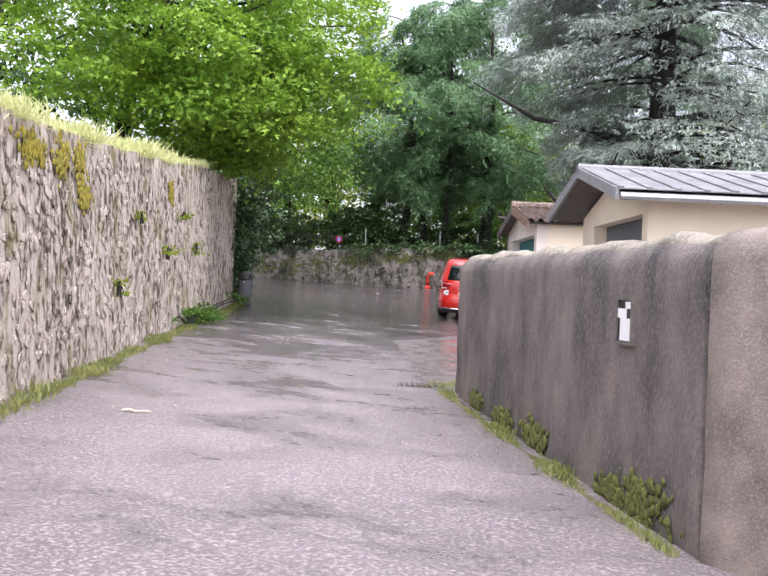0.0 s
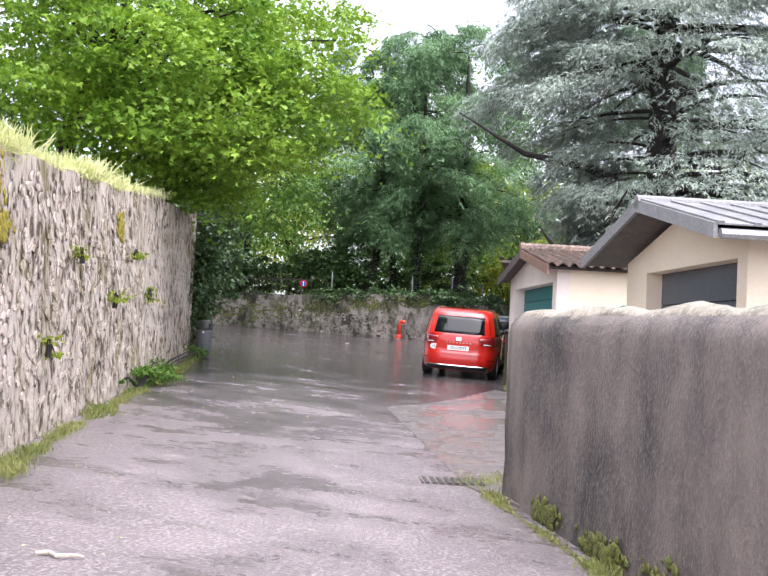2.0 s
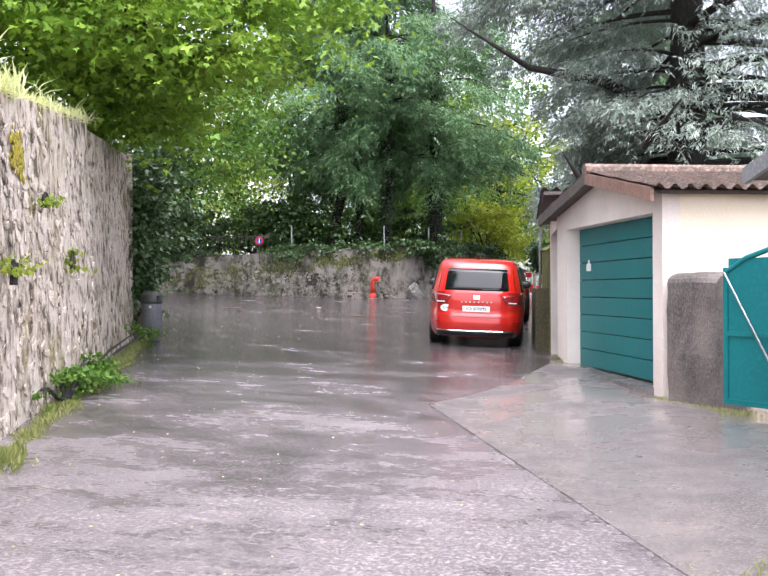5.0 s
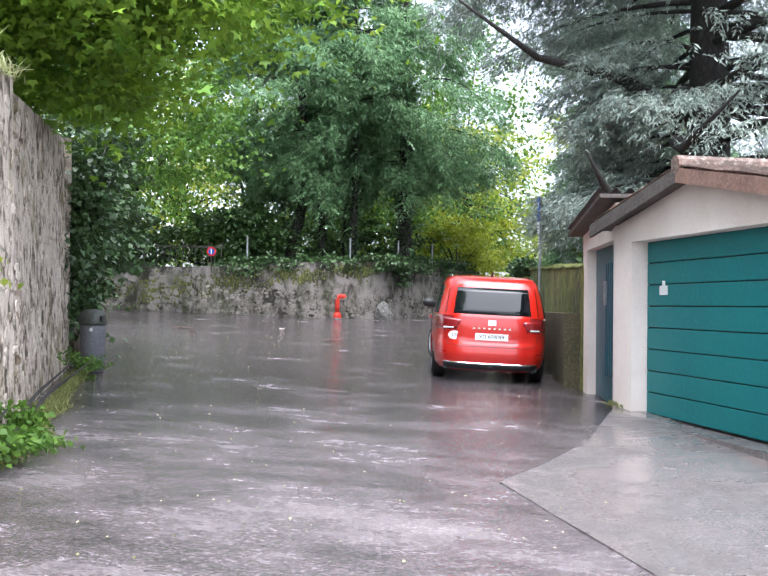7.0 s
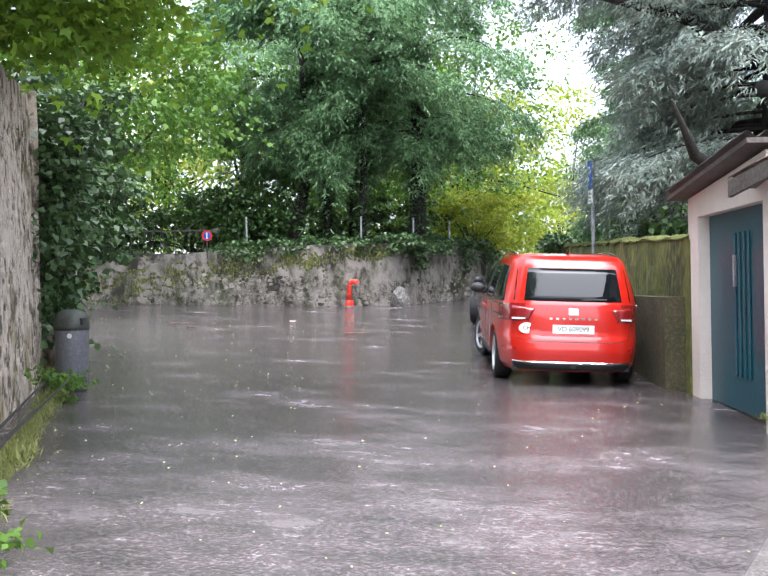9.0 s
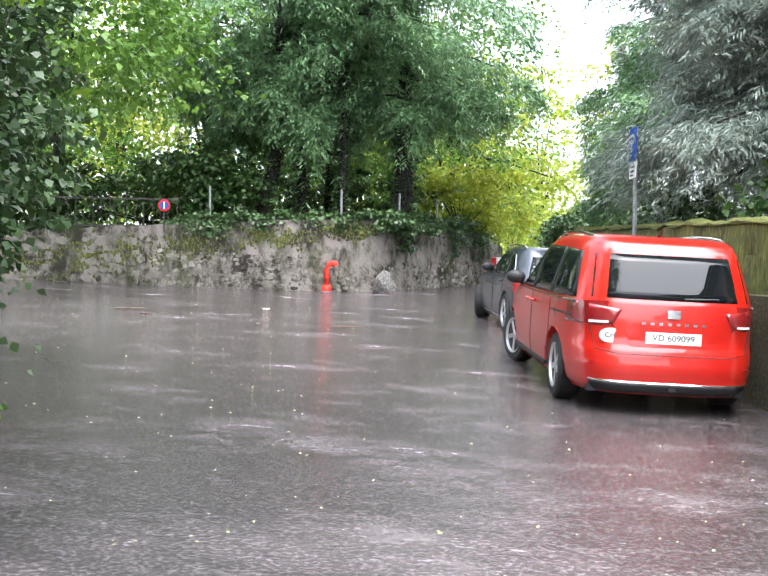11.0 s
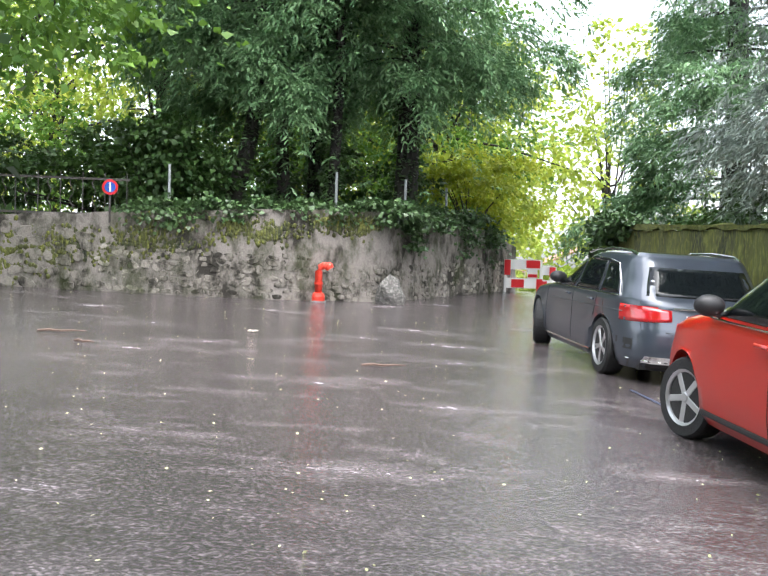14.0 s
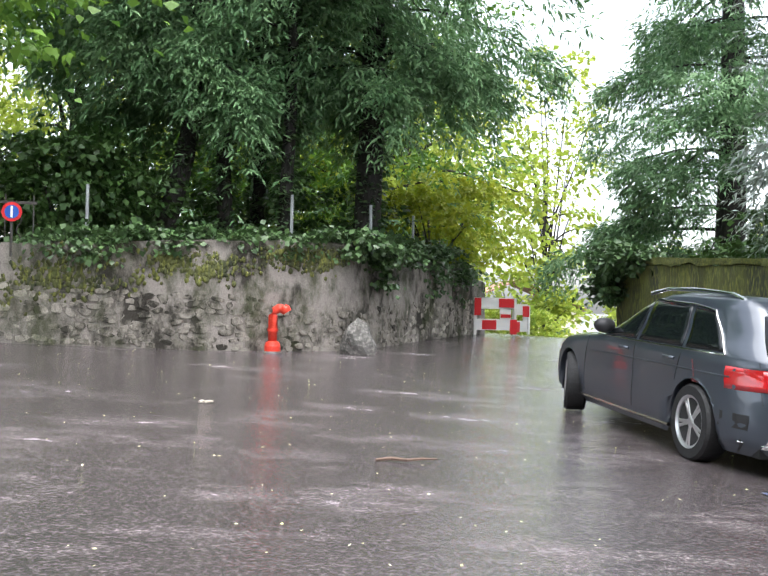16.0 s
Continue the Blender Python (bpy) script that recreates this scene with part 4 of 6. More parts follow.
        part("roof_rail", tube_bm(rail, 0.02, 8), M_CHROME, car)
        o = 1 if w == "left" else -1
        lamp = part("tail_lamp", B.patch([(o * 0.935, 0.83), (o * 0.56, 0.86), (o * 0.48, 1.0), (o * 0.93, 1.05)], "rear", 0.016, 10, 4, 0.012), M_TAILDK, car, "dark red tail lamp with a clear reversing strip", True)
        part("reversing_lamp", B.patch([(o * 0.76, 0.855), (o * 0.6, 0.865), (o * 0.6, 0.885), (o * 0.76, 0.88)], "rear", 0.022, 4, 2), M_WHITE, lamp)
        part("lamp_side", B.patch([(0.09, 0.83), (0.5, 0.87), (0.36, 1.05), (0.14, 1.07)], w, 0.012, 7, 4, 0.01), M_TAILDK, lamp)
        part("reflector", B.patch([(o * 0.86, 0.47), (o * 0.7, 0.47), (o * 0.7, 0.5), (o * 0.86, 0.5)], "rear", 0.01, 3, 1), M_TAIL, car)
    for a in (0.0, 2.98):
        for y in (0.8, -0.8):
            wheel(car, ax[0] + a, y, 0.335, 0.23, 5, radians(15) if a else 0.0)
    part("tailgate_recess", B.patch([(-0.4, 0.66), (0.4, 0.66), (0.44, 0.82), (-0.44, 0.82)], "rear", 0.003, 8, 3), M_RED, car)
    pl = part("number_plate", B.patch([(-0.26, 0.69), (0.26, 0.69), (0.26, 0.8), (-0.26, 0.8)], "rear", 0.014, 2, 1), M_WHITE, car, "white number plate with black digits")
    letters("VD 609099", 0.085, M_TEXT, pl, Matrix.Translation((B.end(0, 0.745) - 0.02, 0.0, 0.745)) @ REARFACE)
    bm = bmesh.new()
    bmesh.ops.create_circle(bm, cap_ends=True, segments=24, radius=1, matrix=Matrix.Translation((B.end(0.58, 0.75) - 0.012, 0.58, 0.75)) @ REARFACE @ Matrix.Diagonal((0.1, 0.07, 1, 1)))
    st = part("country_sticker", bm, M_WHITE, car, "oval white country sticker")
    letters("CH", 0.07, M_TEXT, st, Matrix.Translation((B.end(0.58, 0.75) - 0.016, 0.58, 0.75)) @ REARFACE)
    part("rear_badge", B.patch([(-0.06, 0.93), (0.06, 0.93), (0.06, 1.01), (-0.06, 1.01)], "rear", 0.012, 2, 2), M_CHROME, car)
    for i in range(8):
        a = -0.28 + i * 0.08
        part("badge_bar", B.patch([(a - 0.018, 0.865), (a + 0.018, 0.865), (a + 0.018, 0.89), (a - 0.018, 0.89)], "rear", 0.01, 1, 1), M_CHROME, car)
    strip(B, [(-0.7, 0.62), (-0.5, 0.585), (0.5, 0.585), (0.7, 0.62), (0.74, 0.8), (0.74, 1.08)], "rear", 0.008, M_BLACK, car, "tailgate_seam", 0.001)
    strip(B, [(-0.74, 1.08), (-0.74, 0.8), (-0.7, 0.62)], "rear", 0.008, M_BLACK, car, "tailgate_seam", 0.001)
    strip(B, [(-0.74, 0.322), (-0.4, 0.317), (0.0, 0.315), (0.4, 0.317), (0.74, 0.322)], "rear", 0.022, M_CHROME, car, "bumper_trim", 0.006)
    part("lower_bumper", B.patch([(-0.7, 0.21), (0.7, 0.21), (0.74, 0.31), (-0.74, 0.31)], "rear", 0.02, 10, 4), M_BLACK, car, "", True)
    strip(B, [(-0.1, 1.12), (-0.42, 1.13)], "rear", 0.018, M_BLACK, car, "wiper", 0.02)
    part("tow_eye", boxed(-0.02, 0.03, -0.03, 0.03, 0.25, 0.28), M_BLACK, car)
    part("roof_aerial", tube_bm([(0.75, 0, 1.7), (0.62, 0, 1.78)], [0.02, 0.006], 6), M_BLACK, car)
    return car


def grey_estate():
    car = empty("grey_estate_car")
    tagged(car, "dark grey estate car with chrome window trim, wet and parked", "car")
    L = 4.7
    B = Body([(0.17, 0.12, L - 0.15, 0.84), (0.27, 0.03, L - 0.03, 0.89), (0.42, 0.0, L, 0.905), (0.6, 0.02, L - 0.03, 0.905), (0.72, 0.06, L - 0.1, 0.905), (0.82, 0.09, L - 0.3, 0.9), (0.88, 0.1, L - 0.7, 0.895), (0.93, 0.13, L - 1.2, 0.88), (0.97, 0.17, L - 1.5, 0.86), (1.1, 0.3, L - 1.78, 0.8), (1.25, 0.42, L - 2.1, 0.755), (1.35, 0.5, L - 2.38, 0.715), (1.4, 0.55, L - 2.6, 0.68), (1.435, 0.64, L - 2.85, 0.61), (1.45, 1.2, L - 3.0, 0.4)])
    ax = (1.0, 3.84)
    part("body", B.shell(ax, 0.385), M_GREY, car, smooth=True)
    part("underbody", boxed(0.2, L - 0.25, -0.7, 0.7, 0.17, 0.58), M_BLACK, car)
    part("rear_window", B.patch([(-0.66, 0.98), (0.66, 0.98), (0.56, 1.29), (-0.56, 1.29)], "rear"), M_GLASS, car, "dark rear window reflecting trees", True)
    part("windscreen", B.patch([(-0.74, 0.99), (0.74, 0.99), (0.6, 1.32), (-0.6, 1.32)], "front"), M_GLASS, car, "", True)
    for w in ("left", "right"):
        part("quarter_window", B.patch([(0.62, 0.97), (1.2, 0.96), (1.3, 1.31), (0.95, 1.29)], w), M_GLASS, car, "", True)
        part("rear_door_window", B.patch([(1.26, 0.96), (2.12, 0.95), (2.12, 1.33), (1.36, 1.32)], w), M_GLASS, car, "", True)
        part("front_door_window", B.patch([(2.18, 0.95), (3.1, 0.94), (2.5, 1.27), (2.18, 1.33)], w), M_GLASS, car, "", True)
        strip(B, [(0.58, 0.95), (1.3, 0.94), (2.2, 0.93), (3.15, 0.925)], w, 0.02, M_CHROME, car, "window_trim")
        strip(B, [(0.58, 0.95), (0.78, 1.15), (0.95, 1.3), (1.3, 1.335), (2.1, 1.345), (2.5, 1.3), (3.12, 0.935)], w, 0.018, M_CHROME, car, "window_trim")
        strip(B, [(1.24, 0.9), (1.3, 0.66)], w, 0.008, M_BLACK, car, "door_seam", 0.001)
        strip(B, [(2.16, 0.9), (2.14, 0.6), (2.14, 0.3)], w, 0.008, M_BLACK, car, "door_seam", 0.001)
        strip(B, [(3.3, 0.88), (3.34, 0.6), (3.32, 0.3)], w, 0.008, M_BLACK, car, "door_seam", 0.001)
        strip(B, [(1.4, 0.24), (3.4, 0.24)], w, 0.035, M_CHROME, car, "sill_trim", 0.0)
        strip(B, [(0.5, 0.78), (1.5, 0.775), (3.2, 0.74)], w, 0.02, M_GREY, car, "shoulder_crease", -0.004)
        sg = 1 if w == "left" else -1
        for hx in (1.42, 2.36):
            yy = B.side(hx, 0.85) + 0.015
            part("door_handle", tube_bm([(hx - 0.1, sg * yy, 0.845), (hx - 0.06, sg * (yy + 0.02), 0.85), (hx + 0.06, sg * (yy + 0.02), 0.85), (hx + 0.1, sg * yy, 0.845)], 0.014, 8), M_GREY, car)
        my = B.side(3.0, 0.98)
        bm = bmesh.new()
        bmesh.ops.create_icosphere(bm, subdivisions=3, radius=1, matrix=Matrix.LocRotScale((2.95, sg * (my + 0.13), 1.02), None, (0.08, 0.12, 0.08)))
        mir = part("wing_mirror", bm, M_BLACK, car, "", True)
        part("mirror_arm", tube_bm([(2.97, sg * (my - 0.03), 0.95), (2.96, sg * (my + 0.08), 0.98)], 0.025, 8), M_BLACK, mir)
        rail = [(0.72, sg * 0.61, 1.41), (0.9, sg * 0.62, 1.45), (1.5, sg * 0.63, 1.466), (2.1, sg * 0.62, 1.445), (2.45, sg * 0.61, 1.39)]
        part("roof_rail", tube_bm(rail, 0.018, 8), M_CHROME, car)
        o = sg
        lamp = part("tail_lamp", B.patch([(o * 0.895, 0.68), (o * 0.42, 0.72), (o * 0.42, 0.84), (o * 0.89, 0.87)], "rear", 0.014, 10, 4, 0.01), M_TAIL, car, "", True)
        part("lamp_side", B.patch([(0.1, 0.7), (0.34, 0.8), (0.36, 0.86), (0.13, 0.87)], w, 0.012, 5, 3, 0.01), M_TAIL, lamp)
        part("tailpipe", B.patch([(o * 0.7, 0.25), (o * 0.42, 0.25), (o * 0.44, 0.33), (o * 0.68, 0.33)], "rear", 0.02, 4, 2, 0.02), M_CHROME, car)
        part("bumper_vent", B.patch([(o * 0.86, 0.38), (o * 0.78, 0.38), (o * 0.78, 0.5), (o * 0.86, 0.5)], "rear", 0.01, 2, 2), M_BLACK, car)
    for y, st in ((0.78, 0.0), (-0.78, 0.0)):
        wheel(car, ax[0], y, 0.33, 0.235, 5, 0, True)
        wheel(car, ax[1], y, 0.33, 0.235, 5, radians(-20), True)
    pl = part("number_plate", B.patch([(-0.26, 0.68), (0.26, 0.68), (0.26, 0.79), (-0.26, 0.79)], "rear", 0.014, 2, 1), M_WHITE, car, "white number plate with black digits")
    letters("VD 37562", 0.085, M_TEXT, pl, Matrix.Translation((B.end(0, 0.735) - 0.02, 0.0, 0.735)) @ REARFACE)
    bm = lathe([(0.05, 0), (0.05, 0.012)], 20)
    bm.transform(Matrix.Translation((B.end(0, 0.9) - 0.004, 0, 0.9)) @ REARFACE)
    part("rear_badge", bm, M_CHROME, car)
    strip(B, [(-0.4, 0.86), (0.4, 0.86)], "rear", 0.025, M_CHROME, car, "tailgate_trim", 0.006)
    strip(B, [(-0.8, 0.28), (0.0, 0.26), (0.8, 0.28)], "rear", 0.02, M_CHROME, car, "bumper_trim", 0.006)
    strip(B, [(-0.72, 0.92), (-0.72, 0.6), (0.72, 0.6), (0.72, 0.92)], "rear", 0.008, M_BLACK, car, "tailgate_seam", 0.001)
    part("lower_bumper", B.patch([(-0.76, 0.18), (0.76, 0.18), (0.8, 0.3), (-0.8, 0.3)], "rear", 0.015, 10, 4), M_BLACK, car, "", True)
    strip(B, [(0.0, 0.99), (-0.4, 1.0)], "rear", 0.018, M_BLACK, car, "wiper", 0.02)
    return car


def stand_car(car, x, y, yaw, length):
    """Rests a car's wheels on the slope: its rear middle at (x, y)."""
    f = Vector((math.cos(yaw), math.sin(yaw)))
    side = Vector((-f.y, f.x))
    def gz(a, b):
        return ground_z(x + f.x * a + side.x * b, y + f.y * a + side.y * b)
    r, fr = (gz(1, 0.8) + gz(1, -0.8)) / 2, (gz(3.9, 0.8) + gz(3.9, -0.8)) / 2
    ex = Vector((f.x * 2.9, f.y * 2.9, fr - r)).normalized()
    ey = Vector((side.x * 1.6, side.y * 1.6, gz(2.4, 0.8) - gz(2.4, -0.8))).normalized()
    ez = ex.cross(ey).normalized()
    ey = ez.cross(ex)
    m = Matrix((ex, ey, ez)).transposed().to_4x4()
    base = Vector((x, y, r - (fr - r) / 2.9))
    m.translation = base
    car.matrix_basis = m


van, estate = red_van(), grey_estate()
stand_car(van, -6.68, 27.12, radians(95.8), 4.85)
van.scale = (1.02, 1.03, 1.01)
stand_car(estate, -6.97, 33.95, radians(98.5), 4.7)
estate.scale = (1.02, 1.03, 1.04)


# ---- trees and plants ----
def crown_mesh(blobs, per, size, width, seed, lobes=1, flat=0.26, droop=0.2, spread=0.8, down=0.35):
    """Leaves in flattened clumps spread through ellipsoids: (centre, radii, clump count)."""
    rng = np.random.default_rng(seed)
    C = []
    for c, r, n in blobs:
        u = rng.normal(size=(n, 3))
        u /= np.linalg.norm(u, axis=1, keepdims=True)
        u *= rng.uniform(0.25, 1.0, (n, 1)) ** 0.45 * rng.uniform(0.85, 1.12, (n, 1))
        C.append((np.array(c) + u * np.array(r), u))
    cen, out = np.concatenate([a for a, b in C]), np.concatenate([b for a, b in C])
    n = len(cen) * per
    sc = np.repeat(rng.uniform(0.5, 1.35, len(cen)), per)[:, None]
    off = rng.normal(size=(n, 3)) * np.array([spread, spread, spread * flat]) * 0.55 * sc
    o = np.repeat(out, per, 0)
    pos = np.repeat(cen, per, 0) + off
    pos[:, 2] -= 0.35 * (off[:, 0] ** 2 + off[:, 1] ** 2)
    d = off * 0.8 + o * 0.5 + rng.normal(size=(n, 3)) * 0.55
    d[:, 2] -= down
    v, f = leaves(pos, d, size, width, rng, lobes=lobes, droop=droop)
    return np_mesh("crown", v, f), cen


def conifer_mesh(trunk, zs, reach, count, per, size, width, seed, hang=0.2, rise=0.1, arc=(0, 2 * math.pi), tip=0.3, west=0.0, twig_pairs=3):
    """Sprays of needles on tiers of spreading boughs round a trunk; gives the boughs' lines too."""
    rng = np.random.default_rng(seed)
    P, D, boughs = [], [], []
    for i in range(count):
        f = rng.random()
        z = zs[0] + (zs[1] - zs[0]) * f
        a = rng.uniform(*arc)
        L = np.interp(f, np.linspace(0, 1, len(reach)), reach) * rng.uniform(0.7, 1.12) * (1 + west * min(math.cos(a), 0) * (1 if z < 7.0 else 0.4))
        h = np.array([math.cos(a), math.sin(a), 0])
        s = np.array([-h[1], h[0], 0])
        up = rise * rng.uniform(0.4, 1.5)
        def curve(t):
            return np.array([0, 0, 1])[None] * (L * (up * t - (up + 0.5 * hang) * t ** 2.2))[:, None]
        t = rng.uniform(0.2, 1.0, per) ** 0.75
        ribs = np.round(rng.uniform(-1, 1, per) * 6) / 6 + rng.normal(size=per) * 0.025
        lat = ribs * (0.1 + 0.33 * np.sin(np.pi * np.clip(t, 0, 1) ** 0.8)) * L * 0.8
        fwd = t * L + np.abs(lat) * 0.5
        pos = np.array(trunk)[None] + np.array([0, 0, z])[None] + h * fwd[:, None] + s * lat[:, None] + curve(t)
        pos += rng.normal(size=(per, 3)) * np.array([0.08, 0.08, 0.05])
        pos[:, 2] -= rng.exponential(hang * 0.6 + 0.03, per) + np.abs(lat) * 0.12
        d = h * 1.0 + s * (np.sign(lat) * rng.uniform(0.1, 1.0, per))[:, None] + rng.normal(size=(per, 3)) * 0.4
        d[:, 2] -= tip + hang * rng.uniform(0, 2.2, per)
        P.append(pos)
        D.append(d)
        tt = np.linspace(0, 0.85, 6)
        line = np.array(trunk)[None] + np.array([0, 0, z])[None] + h * (tt * L)[:, None] + curve(tt)
        boughs.append((line, L))
    v, f = sprays(np.concatenate(P), np.concatenate(D), size, width, rng, twig_pairs)
    return np_mesh("crown", v, f), boughs


def sprays(pos, dirs, length, width, rng, pairs=3):
    """Flat feathered twigs: pairs of leaflets along a stalk and one at its tip."""
    n = len(pos)
    d = dirs / np.maximum(np.linalg.norm(dirs, axis=1, keepdims=True), 1e-6)
    side = np.cross(d, rng.normal(size=(n, 3)) * 0.35 + np.array([0, 0, 1.0]))
    side /= np.maximum(np.linalg.norm(side, axis=1, keepdims=True), 1e-6)
    L = length * rng.uniform(0.6, 1.35, (n, 1))
    V, F, off = [], [], 0
    for j in range(pairs + 1):
        f = j / pairs
        for sg in ((1, -1) if j < pairs else (0,)):
            a = d * (0.75 if sg else 1.0) + side * sg * 0.75 + np.array([0, 0, -0.12]) + rng.normal(size=(n, 3)) * 0.12
            v, q = leaves(pos + d * L * f * 0.8, a * 1.0, length * (0.5 - 0.16 * f), width, rng, droop=0.12)
            V.append(v)
            F.append(q + off)
            off += len(v)
    return np.concatenate(V), np.concatenate(F)


def tubes_joined(list_of, n=6):
    big = bmesh.new()
    for pts, radii in list_of:
        b = tube_bm([tuple(p) for p in pts], list(radii), n)
        me = bpy.data.meshes.new("t")
        b.to_mesh(me)
        b.free()
        big.from_mesh(me)
        bpy.data.meshes.remove(me)
    return big


def broad_tree(name, base, height, blobs, per, size, material, label, seed, lobes=1, r0=0.22, spread=0.8, category="tree", width=0.75):
    rng = random.Random(seed)
    tree = empty(name, Matrix.Translation(base))
    tagged(tree, label, category)
    b = Vector(base)
    local = [(tuple(Vector(c) - b), r, n) for c, r, n in blobs]
    me, cen = crown_mesh(local, per, size, width, seed, lobes, spread=spread)
    top = Vector(local[0][0])
    bend = [Vector((0, 0, -0.3)), Vector((rng.uniform(-0.2, 0.2), rng.uniform(-0.2, 0.2), height * 0.35)), Vector((top.x * 0.4, top.y * 0.4, height * 0.7)), Vector((top.x * 0.8, top.y * 0.8, height))]
    part("trunk", tube_bm(bend, [r0 * 1.3, r0, r0 * 0.75, r0 * 0.4], 10), M_BARK, tree, "", True)
    limbs = []
    pick = cen[np.linspace(0, len(cen) - 1, min(26, len(cen))).astype(int)]
    for c in pick:
        s = bend[1].lerp(bend[3], rng.uniform(0.1, 0.9))
        c = Vector(c)
        mid = s.lerp(c, 0.5) + Vector((rng.uniform(-0.3, 0.3), rng.uniform(-0.3, 0.3), rng.uniform(0.0, 0.4)))
        limbs.append(([s, mid, c], [r0 * 0.4, r0 * 0.22, 0.015]))
    tagged(part("branchwork", tubes_joined(limbs), M_BARK, tree, "", True), kind="stuff")
    link("crown", me, material, tree)
    return tree


def conifer(name, base, height, zs, reach, count, per, size, width, material, label, seed, r0=0.35, bow=0.1, **kw):
    tree = empty(name, Matrix.Translation(base))
    tagged(tree, label, "tree")
    me, boughs = conifer_mesh((0, 0, 0), zs, reach, count, per, size, width, seed, **kw)
    part("trunk", tube_bm([(0, 0, -0.3), (bow * 0.6, 0, height * 0.15), (bow, 0, height * 0.3), (bow * 0.6, 0.1, height * 0.6), (0, 0, height * 0.88)], [r0 * 1.25, r0 * 1.1, r0, r0 * 0.7, r0 * 0.2], 12), M_BARK, tree, "", True)
    tagged(part("branchwork", tubes_joined([(l, np.linspace(max(0.03, r0 * 0.035 * L), 0.015, len(l))) for l, L in boughs]), M_BARK, tree, "", True), kind="stuff")
    link("crown", me, material, tree)
    return tree


# the maple over the left wall
broad_tree("maple_tree", (-14.2, 21.5, 3.9), 5.0, [((-12.3, 21.2, 7.3), (3.2, 3.2, 2.9), 200), ((-10.7, 20.6, 6.3), (2.2, 2.6, 1.7), 110), ((-10.3, 23.5, 7.6), (2.6, 2.4, 2.2), 90), ((-13.5, 18.0, 7.6), (2.6, 2.6, 2.2), 80), ((-11.9, 23.2, 5.3), (1.3, 1.8, 0.9), 50)], 120, 0.16, M_MAPLE, "bright green maple leaning over the stone wall", 3, lobes=3, r0=0.2, spread=0.75)
broad_tree("dark_tree", (-21, 24, 4.2), 8, [((-20, 25, 10), (5, 5, 4.5), 90), ((-24, 18, 9), (5, 6, 4.5), 70)], 70, 0.24, M_DARKLEAF, "dark green tree behind the maple", 5, spread=1.2)
# trees that hang over the lane past the wall's end
broad_tree("lime_tree", (-20.5, 45.5, 2.9), 6.0, [((-18.2, 40.0, 8.3), (3.8, 4.2, 3.2), 75), ((-16.4, 36.5, 6.8), (2.4, 3.2, 1.9), 55), ((-19, 34, 8.3), (3, 3.5, 3), 45), ((-22, 42, 8.5), (4, 4, 3.5), 45)], 85, 0.16, M_GREEN, "leafy green tree hanging over the lane", 8, r0=0.18, spread=0.95)
broad_tree("ash_tree", (-17.8, 51, 2.9), 6.5, [((-17, 50, 9.5), (4, 4, 3.6), 50)], 60, 0.2, M_BRIGHT, "light green ash tree in the wood", 9, r0=0.16, spread=1.2)
# the big blue cedar beside the garages
conifer("blue_cedar", (-2.15, 34.5, 1.9), 17, (2.3, 16.0), [8.0, 8.0, 7.2, 6.0, 3.5], 165, 350, 0.38, 0.17, M_CEDAR, "huge blue-grey cedar with spreading drooping boughs", 11, r0=0.46, hang=0.34, rise=0.12, west=0.6, twig_pairs=4)
cedar = [o for o in scene.objects if o.name == "blue_cedar"][0]
for pts, r in (([(-0.1, -0.4, 2.4), (-1.4, -2.4, 1.9), (-2.4, -4.1, 2.2), (-2.9, -5.2, 2.9)], 0.24), ([(0.0, -0.3, 3.4), (-1.0, -2.6, 3.5), (-1.2, -5.0, 3.0), (-0.6, -7.0, 3.6)], 0.2), ([(-0.3, 0, 4.4), (-2.0, -1.0, 5.2), (-3.8, -2.2, 5.4), (-5.5, -3.8, 6.3)], 0.2), ([(0.2, -0.2, 4.8), (1.6, -2.6, 4.6), (2.8, -5.2, 5.3)], 0.2)):
    part("limb", tube_bm(pts, [r * (1 - 0.92 * k / (len(pts) - 1)) for k in range(len(pts))], 10), M_BARK, cedar, "thick dark bent limb", True)
